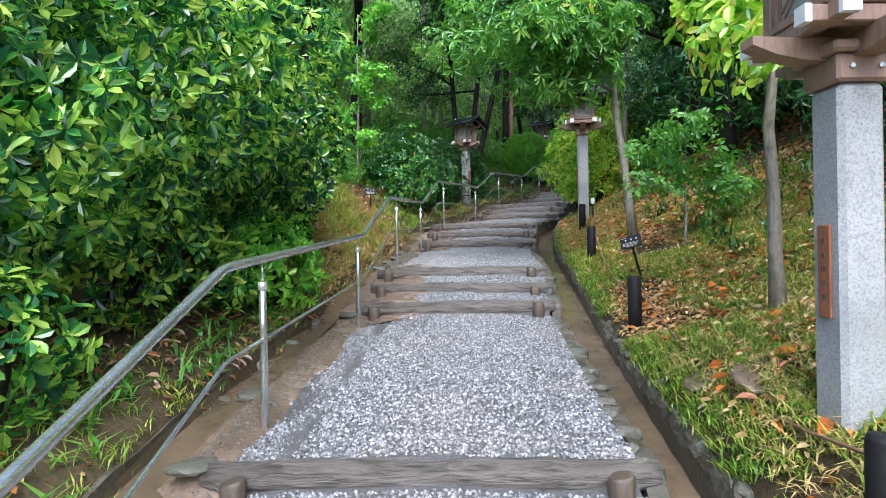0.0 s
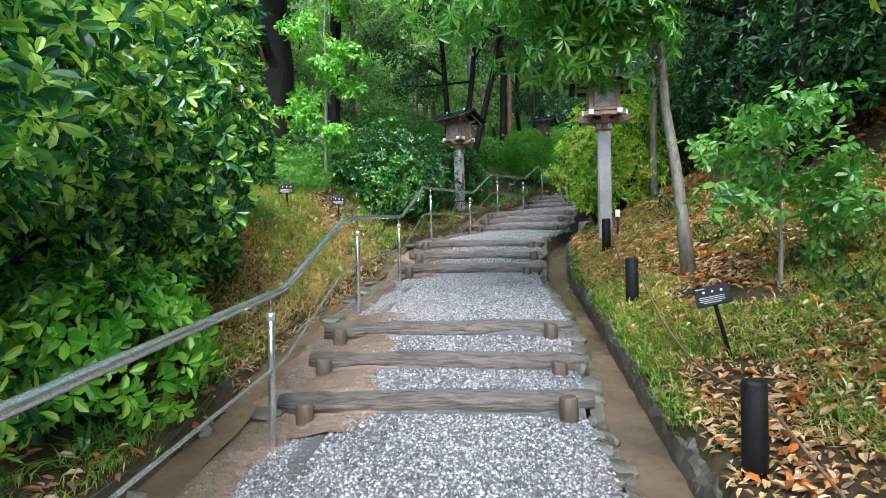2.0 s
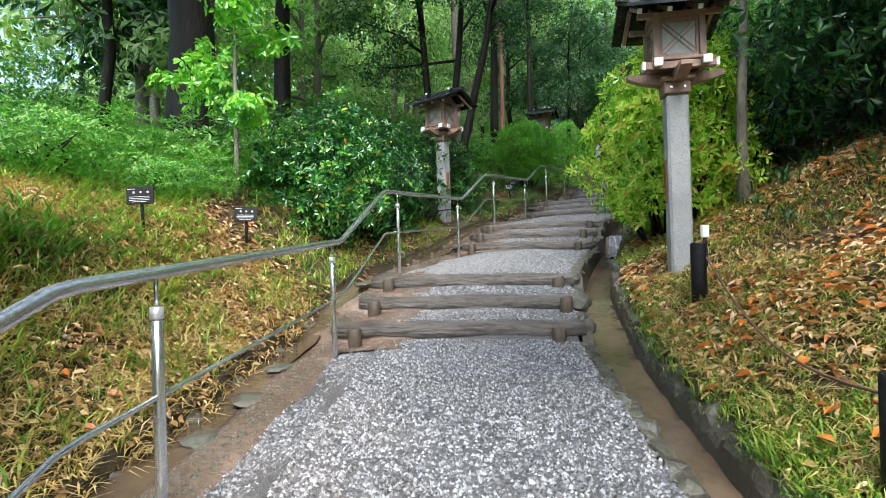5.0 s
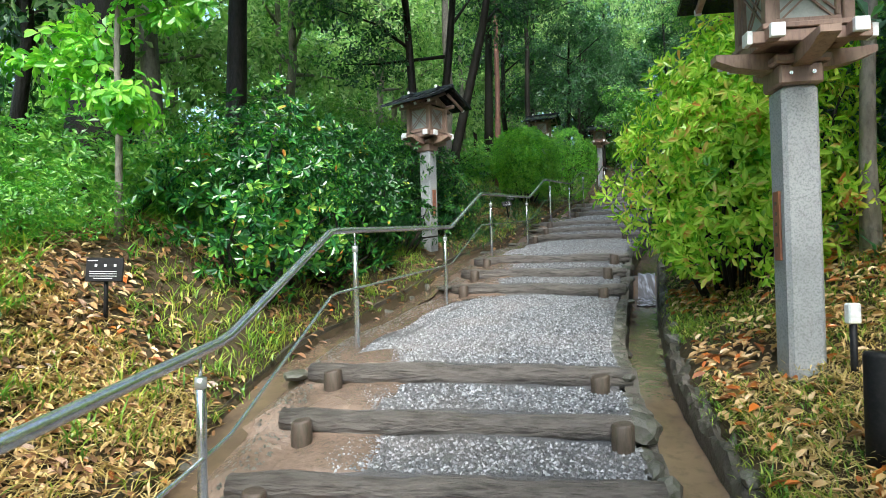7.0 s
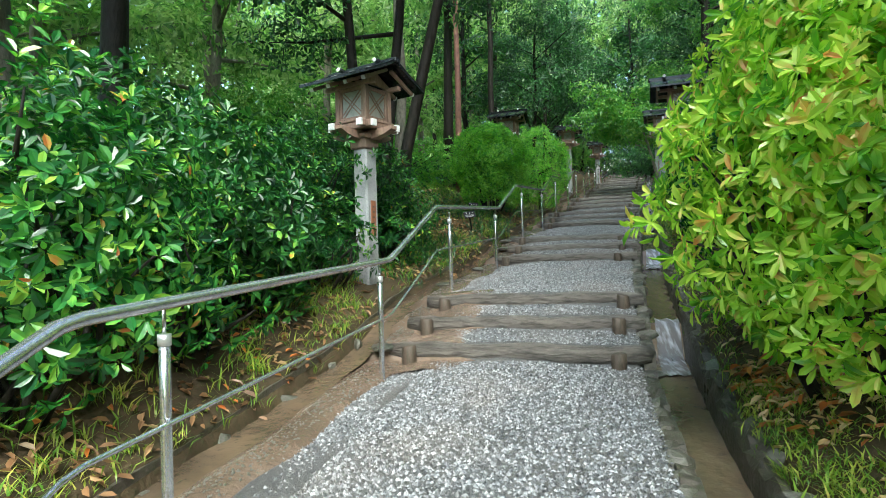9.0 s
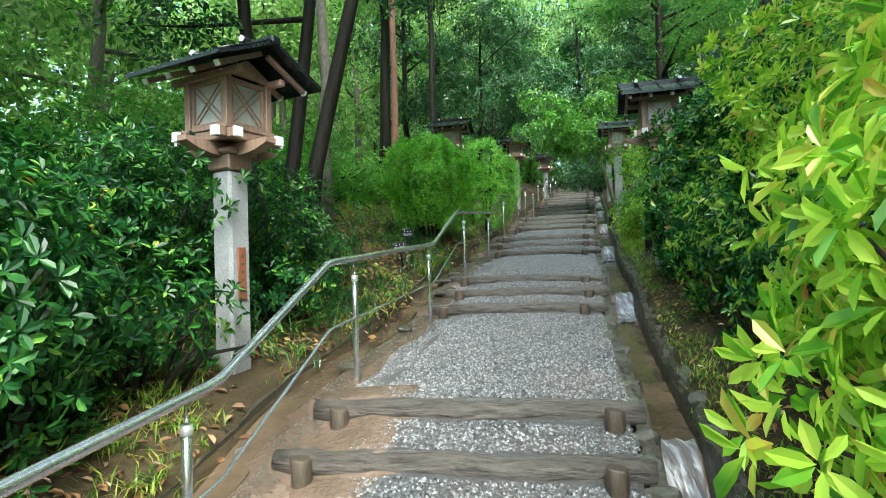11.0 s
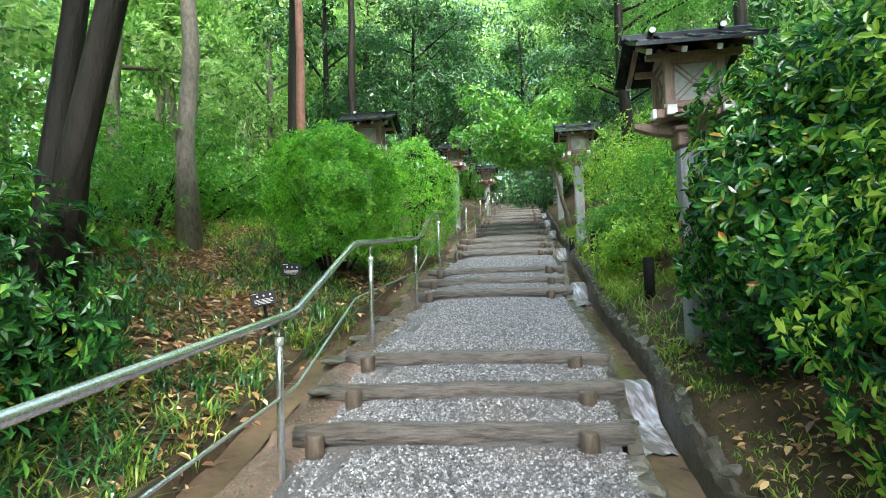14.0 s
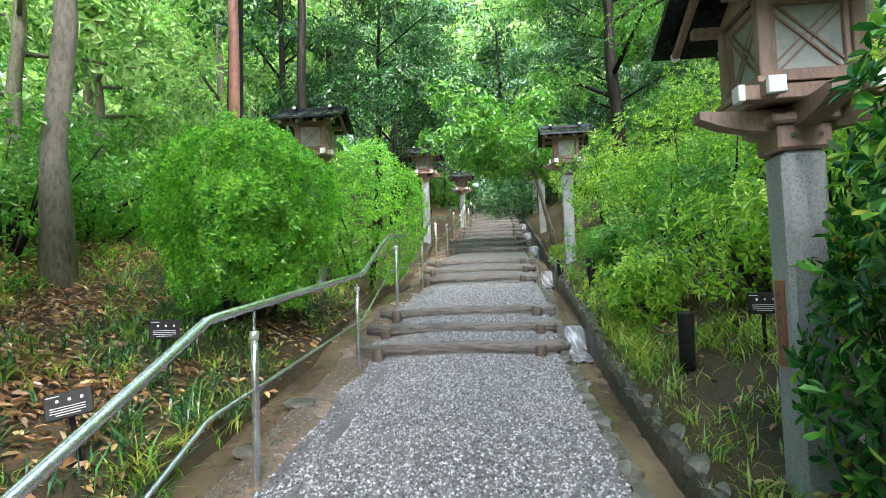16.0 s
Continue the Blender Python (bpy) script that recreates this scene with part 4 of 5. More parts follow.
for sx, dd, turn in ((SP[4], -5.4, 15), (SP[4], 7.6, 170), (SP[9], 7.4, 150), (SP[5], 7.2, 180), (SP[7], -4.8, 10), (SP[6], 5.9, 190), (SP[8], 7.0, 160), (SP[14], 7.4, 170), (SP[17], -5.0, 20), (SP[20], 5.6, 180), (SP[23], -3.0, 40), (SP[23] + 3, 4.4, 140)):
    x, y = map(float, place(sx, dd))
    copy_thing(far_roof if sx > SP[9] + 0.1 else shade_tree, pose(x, y, foot(x, y) - 0.05, 0, 0, turn))
# Low dark trees added to darken the upper end and the right bank.
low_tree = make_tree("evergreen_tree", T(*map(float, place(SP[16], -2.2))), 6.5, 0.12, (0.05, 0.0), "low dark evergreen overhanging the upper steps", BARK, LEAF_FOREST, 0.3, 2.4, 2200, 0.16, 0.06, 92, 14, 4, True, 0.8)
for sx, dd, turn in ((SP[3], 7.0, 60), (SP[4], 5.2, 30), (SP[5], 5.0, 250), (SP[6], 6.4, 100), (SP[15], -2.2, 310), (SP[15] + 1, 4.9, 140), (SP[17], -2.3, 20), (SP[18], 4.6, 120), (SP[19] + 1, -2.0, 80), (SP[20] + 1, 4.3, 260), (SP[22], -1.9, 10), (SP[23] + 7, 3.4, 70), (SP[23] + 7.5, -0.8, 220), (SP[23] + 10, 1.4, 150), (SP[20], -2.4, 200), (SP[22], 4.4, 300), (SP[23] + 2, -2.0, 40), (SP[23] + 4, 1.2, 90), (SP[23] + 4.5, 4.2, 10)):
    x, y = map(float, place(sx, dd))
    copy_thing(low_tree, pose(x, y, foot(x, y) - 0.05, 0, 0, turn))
make_tree("slim_tree", T(8.9, 30.9), 2.9, 0.07, (-0.32, -0.1), "slim tree with bright drooping leaves over the steps", BARK_GREY, LEAF_LIME, 0.45, 1.9, 1500, 0.18, 0.08, 93, 13, 4, True, 0.6, bias=(-0.55, -0.1))

fr = np.random.default_rng(77)
proto = []
for i, (leaf, bark, h) in enumerate([(LEAF_FOREST, BARK, 11), (LEAF_SKYLIT, BARK_GREY, 10), (LEAF_FOREST, BARK_GREY, 13)]):
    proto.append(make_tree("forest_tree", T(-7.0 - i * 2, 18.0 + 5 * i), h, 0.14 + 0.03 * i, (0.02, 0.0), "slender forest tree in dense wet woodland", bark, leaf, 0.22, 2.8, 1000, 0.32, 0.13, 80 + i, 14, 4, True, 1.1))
spots = []
for i in range(400):
    s, d = fr.uniform(12, 78), fr.uniform(-26, 24)
    if -3.6 < d < 5.2 + (s < 30) * 1.0 and s < 62:
        continue
    if (s < 22 and abs(d - 1) < 6.5) or (s < 38 and d < -8):
        continue
    x, y = map(float, place(s, d))
    if all((x - a) ** 2 + (y - b) ** 2 > 2.6 ** 2 for a, b in spots):
        spots.append((x, y))
    if len(spots) >= 56:
        break
spots += [tuple(map(float, place(a, b))) for a, b in ((33, -8.5), (36, -10.5), (39, -8.0), (42, -11.0), (45, -8.5), (49, -10.0), (53, -8.0), (57, -11.0), (61, -8.0), (40, -14.0), (48, -14.5))]
for i, (x, y) in enumerate(spots):
    m = pose(x, y, foot(x, y) - 0.05, 0, 0, float(fr.uniform(0, 360)))
    # Dark leaves for y below 21, paler ones beyond, stand in for daylight.
    o = copy_thing(proto[1 if i >= len(spots) - 11 else i % 3 if y > 21 else (i % 2) * 2], m)
    o["group"] = "forest trees"

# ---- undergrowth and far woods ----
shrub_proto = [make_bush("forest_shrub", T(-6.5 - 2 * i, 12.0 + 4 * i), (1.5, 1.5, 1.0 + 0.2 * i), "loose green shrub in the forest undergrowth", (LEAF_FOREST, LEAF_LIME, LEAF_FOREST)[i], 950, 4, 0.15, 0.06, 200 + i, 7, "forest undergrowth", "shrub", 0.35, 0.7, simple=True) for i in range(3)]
ur = np.random.default_rng(91)
done, tries = 0, 0
while done < 44 and tries < 900:
    tries += 1
    s, d = ur.uniform(20, 72), ur.uniform(-16, 15)
    if -4.6 < d < 6.0 and s < 56:
        continue
    if s < 32 and (-4.3 < d < 1 or s < 25.5):
        continue
    if s < 27 and d > 0 and d < 7.5:
        continue
    x, y = map(float, place(s, d))
    copy_thing(shrub_proto[1 if d < 0 and s > 28 else done % 3], pose(x, y, foot(x, y) - 0.05, 0, 0, float(ur.uniform(0, 360))))
    done += 1

# Dark shrubs added in place of the tree shade on the right bank.
for i, (x, y) in enumerate([(6.0, 6.0), (6.5, 8.2), (6.1, 10.4), (5.5, 12.3), (7.2, 7.1), (6.9, 9.5), (5.3, 14.6), (6.6, 13.4), (7.4, 11.4), (6.2, 4.2), (7.6, 5.2)]):
    copy_thing(shrub_proto[(i % 2) * 2], pose(x, y, foot(x, y) - 0.08, 0, 0, 67.0 * i))

bank_proto = None
for i, (x, y, k) in enumerate([(-2.5, 13.5, 1.0), (-3.3, 12.3, 0.8), (-3.0, 11.2, 0.7), (-4.1, 10.1, 1.0), (-2.2, 15.0, 1.0), (-2.6, 19.6, 1.2), (-2.1, 12.2, 0.6), (-0.4, 27.6, 1.5), (-2.4, 21.7, 1.1), (-3.2, 24.5, 1.4), (1.3, 28.8, 1.5)]):
    if bank_proto is None:
        bank_proto = make_bush("bank_shrub", (x, y, foot(x, y) - 0.1), (1.0, 1.0, 0.42), "low fresh green shrub covering the upper bank", LEAF_LIME, 1500, 5, 0.085, 0.035, 240, 7, "low shrubs on the upper bank", "shrub", 0.35, 0.6, simple=True)
    else:
        copy_thing(bank_proto, pose(x, y, foot(x, y) - 0.1, 0, 0, 70.0 * i) @ Matrix.Diagonal((k, k, k, 1)))

n = 140000
fs, fd = ur.uniform(-2, 95, n), ur.uniform(11, 30, n) * np.where(ur.uniform(0, 1, n) < 0.5, -1, 1)
end = ur.uniform(0, 1, n) < 0.4
near = (np.abs(fd) < 16) & (fs < 36)
fd[near] *= 1.8
fs[end], fd[end] = ur.uniform(66, 86, end.sum()), ur.uniform(-30, 30, end.sum())
fx, fy = place(fs, fd)
lump = np.sin(fx * 0.9) * np.cos(fy * 0.8) + np.sin(fx * 0.37 + fy * 0.5)
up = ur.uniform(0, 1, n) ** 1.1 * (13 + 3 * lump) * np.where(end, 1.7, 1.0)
fp = np.stack([fx, fy, ground_z(fs, fd) + up], 1)
ax = unit(ur.normal(size=(n, 3)) + np.array([0, 0, -0.2]))
nrm = unit(ur.normal(size=(n, 3)) + np.array([0, 0, 1.2]))
fl, fw = ur.uniform(0.34, 0.72, n), ur.uniform(0.18, 0.36, n)
# Sky light and shade put into leaf colour: pale high and left, dark below.
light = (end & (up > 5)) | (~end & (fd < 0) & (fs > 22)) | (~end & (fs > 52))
for sel, mat, words in ((light, LEAF_SKYLIT, "distant woodland canopy in pale green standing for sky light"), (~light, LEAF_FOREST, "dense woodland wall behind the nearer trees, dark green for shade")):
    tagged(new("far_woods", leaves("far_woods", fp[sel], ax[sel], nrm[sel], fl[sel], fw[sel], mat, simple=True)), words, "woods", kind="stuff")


# ---- loose stones of the path ----
def scatter_stones(name, ps, pd, pz, size, material, seed, flat=0.7):
    r = np.random.default_rng(seed)
    n = len(ps)
    x, y = place(ps, pd)
    c = np.stack([x, y, pz], 1)
    base = np.array([(1, 0, -0.5), (0, 1, -0.5), (-1, 0, -0.5), (0, -1, -0.5), (0, 0, 0.8)], float)
    tri = np.array([(0, 1, 4), (1, 2, 4), (2, 3, 4), (3, 0, 4)])
    v = base[None] * r.uniform(0.7, 1.3, (n, 5, 1)) + r.normal(size=(n, 5, 3)) * 0.2
    v[:, :, 2] *= flat
    a = r.uniform(0, 6.28, n)
    ca, sa = np.cos(a)[:, None], np.sin(a)[:, None]
    v = np.stack([v[:, :, 0] * ca - v[:, :, 1] * sa, v[:, :, 0] * sa + v[:, :, 1] * ca, v[:, :, 2]], -1)
    v = v * np.broadcast_to(size, (n,))[:, None, None] + c[:, None]
    f = (np.arange(n)[:, None, None] * 5 + tri[None]).reshape(-1, 3)
    return new(name, raw_mesh(name, v.reshape(-1, 3), f, material))


gr = np.random.default_rng(3)
n = 215000
gs = SP[0] - 0.6 + (SP[12] - SP[0] + 0.6) * gr.uniform(0, 1, n) ** 1.15
gd = gr.uniform(-0.15, 1.92, n)
edge = gr.uniform(0, 1, n) < np.clip((gd + 0.1 + 0.12 * np.sin(gs * 2.1) + 0.08 * np.sin(gs * 5.3)) / 0.22, 0.04, 1)
flight = np.zeros(n, bool)
for sb, st, zb, zt in GROUPS[1:3]:
    flight |= (gs > sb + 0.3) & (gs < st - 0.3)
edge &= ~(flight & (gr.uniform(0, 1, n) > np.clip((gd - 0.02 + 0.14 * np.sin(gs * 3)) / 0.45, 0.1, 1)))
near_log = np.zeros(n, bool)
for s, top, r, span in TREADS:
    near_log |= (gs > s - 0.10) & (gs < s + 0.035)
keep = edge & ~near_log
gs, gd = gs[keep], gd[keep]
stones = scatter_stones("gravel", gs, gd, path_z(gs, gd) + 0.004, gr.uniform(0.0062, 0.0138, len(gs)), PEBBLE, 4)
tagged(stones, "wet crushed white and grey gravel on the path", "gravel", kind="stuff")


# ---- edging stones along the drain ----
def rock(size, seed):
    bm = bmesh.new()
    bmesh.ops.create_icosphere(bm, subdivisions=2, radius=1)
    for v in bm.verts:
        f = 1 + 0.3 * noise.noise(v.co * 1.3 + Vector((seed * 9.1, 0, 0))) + 0.12 * noise.noise(v.co * 4 + Vector((0, seed, 0)))
        v.co = Vector((v.co.x * size[0] * f, v.co.y * size[1] * f, v.co.z * size[2] * f))
    me = bpy.data.meshes.new("edging_stone")
    bm.to_mesh(me)
    bm.free()
    me.materials.append(STONE)
    return me


rocks = [rock((0.07 + 0.012 * (i % 3), 0.09, 0.06), i) for i in range(6)]
er = np.random.default_rng(8)
for lo, hi, d0, dz in ((SP[0], SP[11], 1.95, -0.035), (SP[0] - 1, SP[13], 2.44, -0.02), (SP[1], SP[7], -0.53, -0.03)):
    s = lo
    while s < hi:
        s += er.uniform(0.11, 0.26) if d0 == 1.95 else er.uniform(0.2, 0.7) if d0 > 0 else er.uniform(0.3, 0.8)
        dd = d0 + er.uniform(-0.03, 0.03)
        x, y = place(s, dd)
        z = float(walk_z(s)) + dz - 0.045 if d0 == 1.95 else float(rim_z(np.array(s))) + dz - 0.03
        o = tagged(new("edging_stone", rocks[er.integers(0, 6)]), "rough wet stone edging the drain", "stone", "edging stones")
        o.matrix_basis = pose(float(x), float(y), z, er.uniform(-18, 18), er.uniform(-18, 18), er.uniform(0, 360)) @ Matrix.Diagonal((*er.uniform(0.5, 1.35, 3), 1))


# ---- grass, fallen leaves, ground plants ----
def tufts(name, s_rng, d_rng, n, blades, length, width, material, seed, label, category="grass", lie=0.5, power=1.0, dens=None):
    r = np.random.default_rng(seed)
    s = r.uniform(*s_rng, n)
    d = d_rng[0] + (d_rng[1] - d_rng[0]) * r.uniform(0, 1, n) ** power
    m = (np.sin(s * 1.9 + d * 2.7) + np.sin(s * 0.8 - d * 3.1 + 2) + np.sin(s * 4.3 + d * 5.1) * 0.7) > (r.uniform(-2.2, 1.4, n) if dens is None else dens)
    s, d = s[m], d[m]
    x, y = place(s, d)
    z = ground_z(s, d)
    c = np.repeat(np.stack([x, y, z], 1), blades, 0)
    k = len(c)
    c[:, :2] += r.normal(size=(k, 2)) * 0.035
    a = r.uniform(0, 6.28, k)
    t = r.uniform(0.15, 1.0, k) * lie * 1.6
    ax = np.stack([np.cos(a) * t, np.sin(a) * t, np.ones(k)], 1)
    nr = np.stack([-np.cos(a), -np.sin(a), t], 1)
    L = r.uniform(0.5, 1.2, k) * length
    return tagged(new(name, leaves(name, c - np.array([0, 0, 0.01]), ax, nr, L, width * r.uniform(0.7, 1.3, k), material, wide=0.45, fold=0.1, droop=0.45, simple=True)), label, category, kind="stuff")


def litter(name, s_rng, d_rng, n, length, material, seed, label, power=1.0):
    r = np.random.default_rng(seed)
    s = r.uniform(*s_rng, n)
    d = d_rng[0] + (d_rng[1] - d_rng[0]) * r.uniform(0, 1, n) ** power
    m = (np.sin(s * 1.3 + d * 1.7) + np.sin(s * 2.8 - d * 1.1)) > r.uniform(-2.0, 1.2, n)
    s, d = s[m], d[m]
    x, y = place(s, d)
    c = np.stack([x, y, ground_z(s, d) + r.uniform(0.012, 0.05, len(s))], 1)
    a = r.uniform(0, 6.28, len(s))
    ax = np.stack([np.cos(a), np.sin(a), r.normal(size=len(s)) * 0.25 + np.cos(a) * 0.3 * np.sign(d)], 1)
    nr = unit(r.normal(size=(len(s), 3)) * 0.4 + np.array([0, 0, 1]))
    L = r.uniform(0.55, 1.2, len(s)) * length
    return tagged(new(name, leaves(name, c, ax, nr, L, L * r.uniform(0.3, 0.5, len(s)), material, wide=0.5, fold=0.25, droop=0.2)), label, "leaf litter", kind="stuff")


SA, SZ = float(SP[0]) - 2.0, float(SP[11])
tufts("bank_grass", (SP[3] + 0.8, SP[6] - 0.4), (2.42, 5.0), 2400, 9, 0.09, 0.009, GRASS, 341, "sparse wet grass on the bare bank", power=1.6)
tufts("bank_grass", (SA, SP[3] + 0.8), (2.42, 5.5), 11000, 9, 0.095, 0.009, GRASS, 301, "short wet green grass on the bank above the drain", power=1.6, dens=-0.9)
tufts("bank_grass", (SP[9] - 0.4, SZ + 6), (2.45, 6.5), 4200, 8, 0.19, 0.013, GRASS, 302, "longer wet green grass on the upper bank", power=1.3)
tufts("bank_grass", (SA, SP[3]), (-3.2, -0.5), 1100, 8, 0.13, 0.010, GRASS, 303, "wet grass under the evergreen bush", power=1.0)
tufts("dry_grass", (SP[2] + 0.6, SP[4] + 1.0), (-3.2, -0.5), 5200, 9, 0.15, 0.009, DRY_GRASS, 304, "matted straw-coloured dry grass on the bank", lie=1.3, dens=-3)
tufts("dry_grass", (SA, SP[5]), (2.5, 5.0), 9000, 7, 0.12, 0.009, DRY_GRASS, 309, "straw-coloured dead grass on the bank above the drain", lie=1.3, power=1.2, dens=-1.2)
tufts("bank_grass", (SP[2] + 0.6, SP[5]), (-3.6, -0.5), 1900, 9, 0.19, 0.012, GRASS, 305, "green grass growing through dry straw")
tufts("bank_grass", (SP[5], SP[7]), (-2.0, -0.52), 700, 8, 0.15, 0.011, GRASS, 351, "short grass in the shade under shrubs")
tufts("bank_grass", (SP[7], SZ + 4), (-4.5, -0.5), 1800, 8, 0.21, 0.014, GRASS, 306, "wet green grass on the wooded bank")
tufts("bamboo_grass", (SP[3] + 0.5, SP[6] + 1), (-4.6, -1.5), 1500, 8, 0.20, 0.02, LEAF_LIME, 343, "fresh green plants spreading over the upper bank", "undergrowth", 0.9, power=0.6)
tufts("bamboo_grass", (SP[3], SP[8]), (-9.0, -2.6), 3400, 7, 0.30, 0.028, LEAF_LIME, 307, "bright green dwarf bamboo under the trees", "undergrowth", 0.9)
tufts("bamboo_grass", (SP[6], SZ + 10), (-12.0, -3.4), 3000, 7, 0.34, 0.030, LEAF_LIME, 308, "green dwarf bamboo under the trees", "undergrowth", 0.9)
tufts("bamboo_grass", (SP[2], SZ + 10), (3.6, 12.0), 4600, 7, 0.30, 0.026, LEAF_FOREST, 310, "dark green plants covering the upper bank", "undergrowth", 0.9)
tufts("bamboo_grass", (SA, SP[3]), (-1.5, -0.6), 260, 7, 0.22, 0.024, LEAF_LIME, 311, "dwarf bamboo leaves at the foot of a bush", "undergrowth", 0.8)
litter("leaf_litter", (SP[3], SP[6]), (2.46, 4.5), 450, 0.09, FALLEN, 342, "orange fallen leaves on bare soil", power=1.3)
litter("leaf_litter", (SA, SP[6]), (2.48, 6.5), 6500, 0.11, FALLEN, 321, "orange and brown fallen leaves on the bank")
litter("leaf_litter", (SP[3] + 0.8, SP[5] + 0.4), (-3.0, -0.5), 6000, 0.08, BROWN_LEAF, 354, "brown fallen leaves among green grass")
litter("leaf_litter", (SP[2] + 0.8, SP[5] - 0.6), (-3.4, -0.5), 14000, 0.068, STRAW_LEAF, 322, "tan and brown fallen leaves among dry grass")
litter("leaf_litter", (SP[2] + 0.8, SP[6]), (-3.4, -0.5), 1200, 0.085, FALLEN, 329, "orange fallen leaves among dry grass")
litter("leaf_litter", (SA, SP[6]), (2.44, 5.5), 26000, 0.072, STRAW_LEAF, 328, "tan fallen leaves on the grassy bank")
# Long grass given the dark forest leaf colour in place of shade.
tufts("bank_grass", (SP[7], SZ), (-3.0, -0.52), 1300, 8, 0.28, 0.015, LEAF_FOREST, 350, "long wet grass blades on the bank by the handrail", lie=0.8)
litter("leaf_litter", (SP[5], SZ), (-5.0, -0.5), 9000, 0.085, BROWN_LEAF, 323, "brown fallen leaves under the shrubs")
litter("leaf_litter", (SP[7], SZ), (-6.5, -0.9), 14000, 0.10, BROWN_LEAF, 352, "brown fallen leaves on the open wooded bank")
litter("leaf_litter", (SP[7], SZ), (-5.0, -0.5), 5000, 0.08, STRAW_LEAF, 333, "tan fallen leaves under the shrubs")
tufts("edge_moss", (SA, SZ), (1.9, 2.0), 260, 9, 0.035, 0.007, GRASS, 356, "small moss tufts between the edging stones")
tufts("gutter_moss", (SA, SZ), (-0.66, -0.58), 900, 7, 0.07, 0.008, GRASS, 353, "short grass and moss along the gutter kerb")
tufts("bank_grass", (SA, SZ), (2.37, 2.62), 2600, 7, 0.06, 0.007, GRASS, 346, "short grass and moss along the rim of the drain")
tufts("bank_grass", (SP[5], SP[9]), (2.45, 4.5), 1300, 6, 0.09, 0.009, GRASS, 344, "short wet grass on dark soil under the bushes", power=1.4)
litter("leaf_litter", (SP[5], SP[9]), (2.45, 4.5), 2600, 0.06, STRAW_LEAF, 345, "dull fallen leaves on dark soil")
litter("leaf_litter", (SP[6], SZ), (2.6, 6.5), 2600, 0.085, BROWN_LEAF, 324, "brown fallen leaves on the upper bank")
litter("leaf_litter", (SA, SP[3]), (-2.6, -0.5), 4500, 0.075, BROWN_LEAF, 355, "brown rotting leaves under the evergreen bush")
litter("leaf_litter", (SA, SP[3]), (-2.6, -0.5), 500, 0.085, FALLEN, 325, "brown fallen leaves under the evergreen bush")


# ---- bollards, rope and plant signs ----
def make_bollard(at):
    ob = thing("bollard", pose(*at), "round black rope bollard standing in the grass", "bollard", "bollards along the drain")
    part("shaft", tube([(0, 0, -0.1), (0, 0, 0.2), (0, 0, 0.452), (0, 0, 0.47)], [0.059, 0.059, 0.059, 0.052], 16), BLACK, ob, smooth=True)
    part("eyelet", tube([(0.045, -0.04, 0.37), (0.06, -0.052, 0.365), (0.06, -0.052, 0.35)], 0.005, 6), ROPE, ob, "rope end threaded through a hole")
    return ob


B_AT = [(2.9, 2.5), (2.73, 5.6), (2.74, 8.35), (2.93, 10.88), (5.75, 21.6), (6.25, 23.3), (6.75, 25.0), (7.35, 27.3)]
bol = None
for i, (x, y) in enumerate(B_AT):
    m = (x, y, foot(x, y) - 0.02)
    if bol is None:
        bol = make_bollard(m)
    else:
        copy_thing(bol, pose(*m, 0, 0, 25 * i))
for a, b in ((0, 1), (1, 2), (2, 3), (4, 5), (5, 6), (6, 7)):
    p, q = B_AT[a], B_AT[b]
    za, zb2 = foot(*p) + 0.35, foot(*q) + 0.35
    pts = []
    for i in range(13):
        u = i / 12
        x, y = p[0] + (q[0] - p[0]) * u, p[1] + (q[1] - p[1]) * u
        z = za + (zb2 - za) * u - 0.24 * math.sin(math.pi * u)
        pts.append((x + 0.05, y, max(z, foot(x + 0.05, y) + 0.012)))
    tagged(part("rope", tube(pts, 0.008, 6), ROPE, None, smooth=True), "thin brown rope hanging between black bollards", "rope", "ropes along the drain")


def make_sign(at, head, tilt, roll):
    ob = thing("plant_sign", pose(*at, 0, roll, head), "small black plant label with white writing on a stake", "sign", "plant labels on the banks")
    part("stake", tube([(0, 0.012, -0.1), (0, 0.012, 0.2), (0, 0.01, 0.30)], 0.014, 8), BLACK, ob)
    r = Matrix.Rotation(radians(-tilt), 4, "X")
    bm = box((0.22, 0.012, 0.15), (0, 0, 0), None, 0.004)
    bmesh.ops.transform(bm, matrix=Matrix.Translation((0, -0.012, 0.34)) @ r, verts=bm.verts)
    plate = part("plate", bm, BLACK, ob)
    marks = [(-0.07, 0.055, 0.06, 0.004), (-0.05, 0.026, 0.014, 0.016), (0.005, 0.026, 0.013, 0.015), (0.062, 0.026, 0.014, 0.016)]
    marks += [(-0.005, -0.012 - 0.014 * j, 0.16 - 0.05 * (j == 3), 0.0035) for j in range(4)]
    for mx, mz, w, h in marks:
        bm = box((w, 0.002, h), (mx, -0.0075, mz), None, 0)
        bmesh.ops.transform(bm, matrix=Matrix.Translation((0, -0.012, 0.34)) @ r, verts=bm.verts)
        part("writing", bm, LETTER, plate, "white writing")
    return ob


for x, y, head, tilt, lift, roll in ((3.02, 6.75, -22, 30, 0.08, -14), (-1.12, 11.72, 12, 6, 0.0, 2), (-1.6, 10.8, 12, 6, 0.0, -2), (1.78, 21.17, 14, 34, 0.0, -9), (1.86, 22.57, 20, 15, -0.05, 3), (6.1, 21.2, -20, 10, 0.0, 0)):
    make_sign((x, y, foot(x, y) + lift), head, tilt, roll)

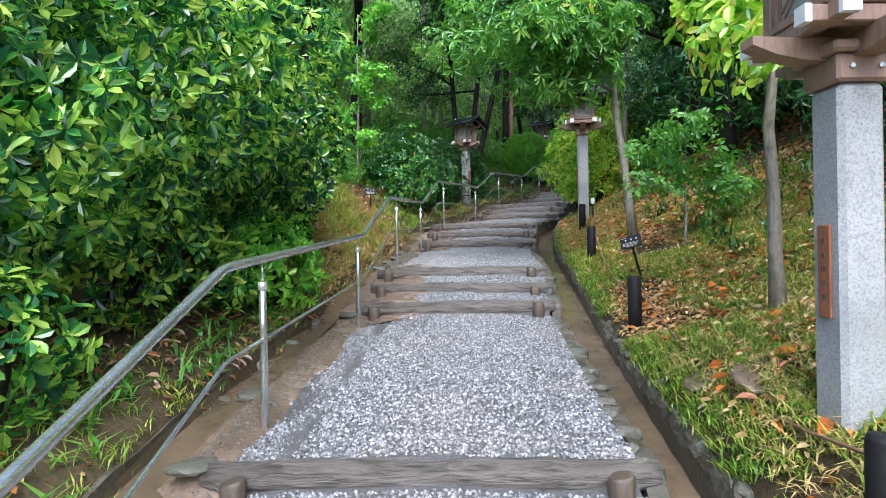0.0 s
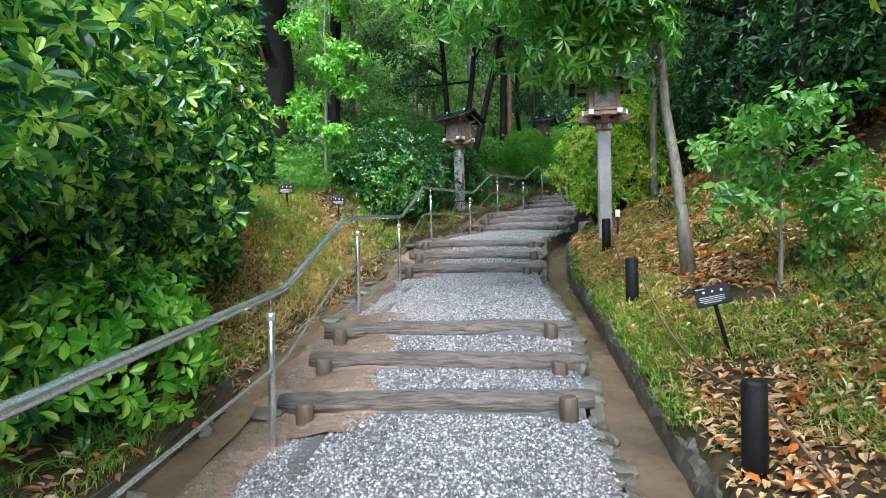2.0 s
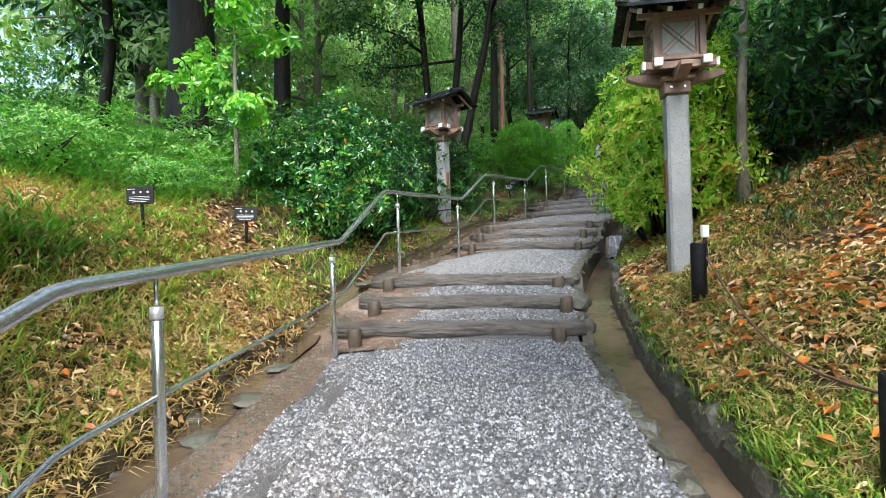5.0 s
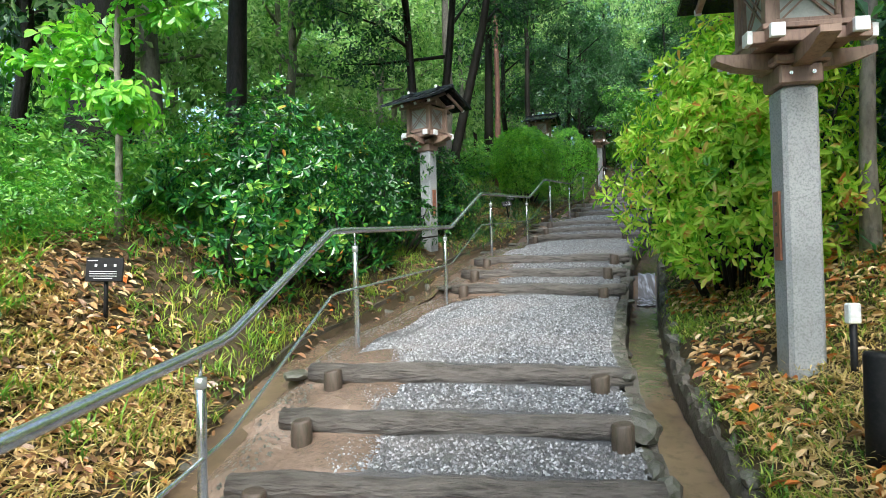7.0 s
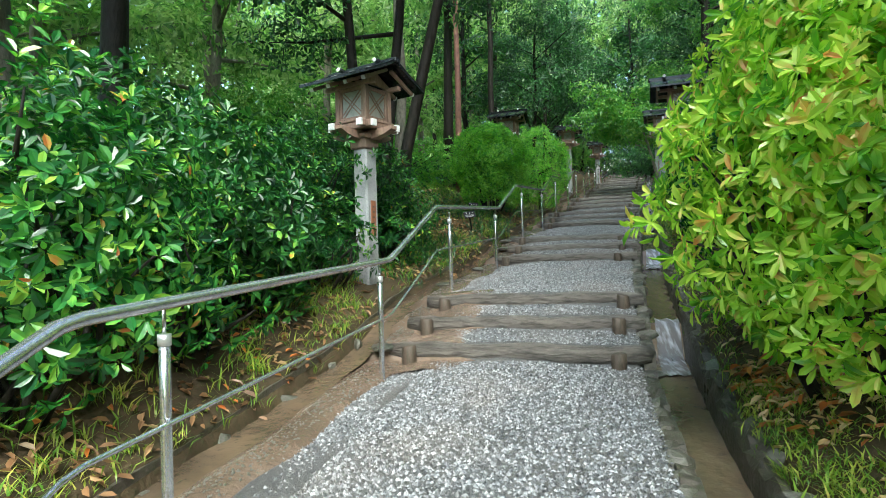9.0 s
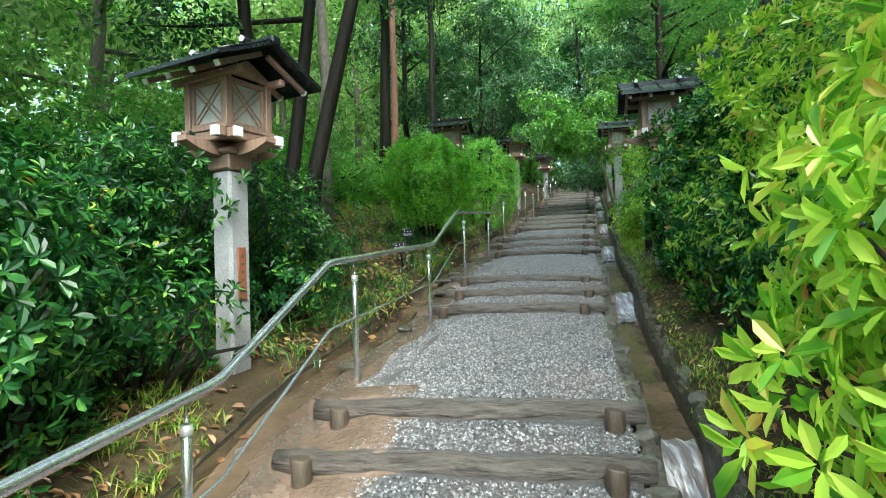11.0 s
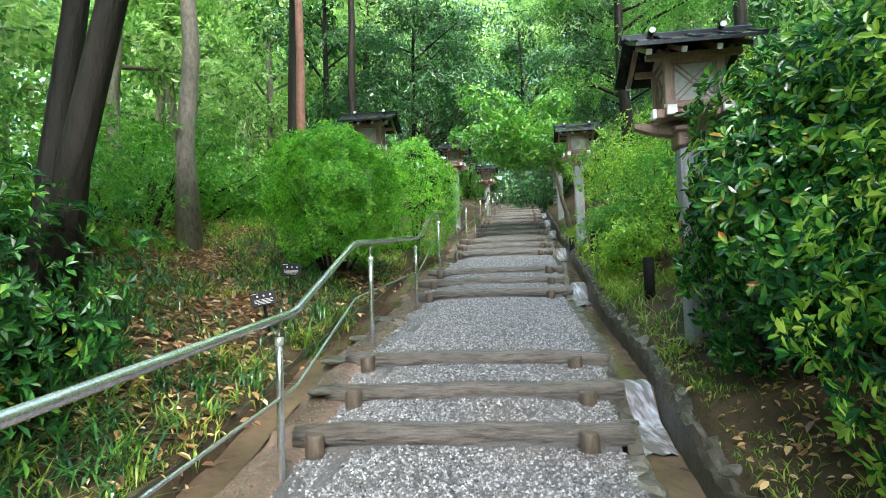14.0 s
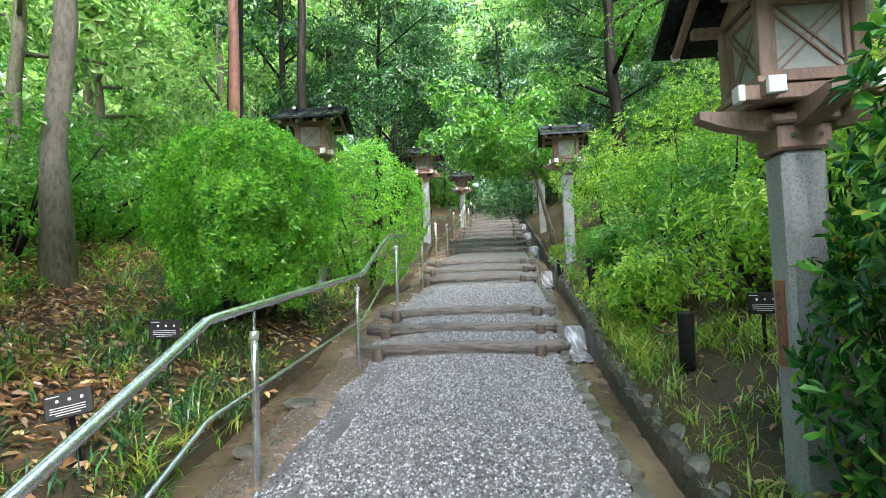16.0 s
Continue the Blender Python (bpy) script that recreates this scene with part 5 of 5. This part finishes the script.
# small white meter box on a stub beside the second lantern
mb = thing("meter_box", pose(3.2, 11.5, foot(3.14, 11.55) - 0.03), "small white electric box on a short black pipe", "electric box")
part("pipe", tube([(0, 0, -0.1), (0, 0, 0.33)], 0.018, 10), BLACK, mb)
part("case", box((0.065, 0.05, 0.11), (0, 0, 0.38), None, 0.008), WHITE_CAP, mb, "white painted case")

# two flat brown stones set in the bank beside the first lantern
for x, y, sx, turn in ((2.84, 4.05, 1.35, 20), (2.98, 3.65, 1.5, 70)):
    o = tagged(new("flat_stone", rock((0.11, 0.10, 0.03), 3)), "flat brown stone lying bare in the bank", "stone", "flat stones in the bank")
    o.data.materials[0] = MUD
    o.matrix_basis = pose(x, y, foot(x, y) - 0.005, 0, -22, turn) @ Matrix.Diagonal((sx, sx, 1, 1))

# washed-out pebbles in the mud
n = 5000
ms, md = gr.uniform(SP[0] - 0.6, SP[11], n), gr.uniform(-0.24, -0.02, n)
tagged(scatter_stones("mud_pebbles", ms, md, mud_z(ms, md) + 0.002, gr.uniform(0.005, 0.014, n), STONE, 6), "small dark pebbles washed into the mud", "pebbles", kind="stuff")

# dark flat stones lying in the gutter
for ss, dd, k in ((SP[3] + 0.9, -0.3, 0), (SP[3] + 1.45, -0.26, 2), (SP[4] - 0.35, -0.3, 4), (SP[9] + 0.5, -0.25, 1), (SP[9] - 0.4, -0.22, 3), (SP[1] + 0.6, -0.3, 5), (SP[2] + 0.4, -0.2, 1), (SP[1] - 0.5, -0.16, 3), (SP[0] + 1.1, -0.22, 0), (SP[3] - 0.4, -0.15, 2), (SP[5] - 0.6, -0.2, 4), (SP[6] + 0.5, -0.18, 5), (SP[7] + 0.4, -0.2, 1), (SP[8] - 0.5, -0.15, 0), (SP[8] + 1.0, -0.12, 3), (SP[9] + 1.3, -0.2, 2)):
    x, y = map(float, place(ss, dd))
    o = tagged(new("gutter_stone", rocks[k]), "dark flat stone lying in the muddy gutter", "stone", "stones in the gutter")
    o.matrix_basis = pose(x, y, float(mud_z(np.array(ss), np.array(dd))) + 0.012, 0, 0, 40 * k) @ Matrix.Diagonal((1.3, 1.4, 0.55, 1))
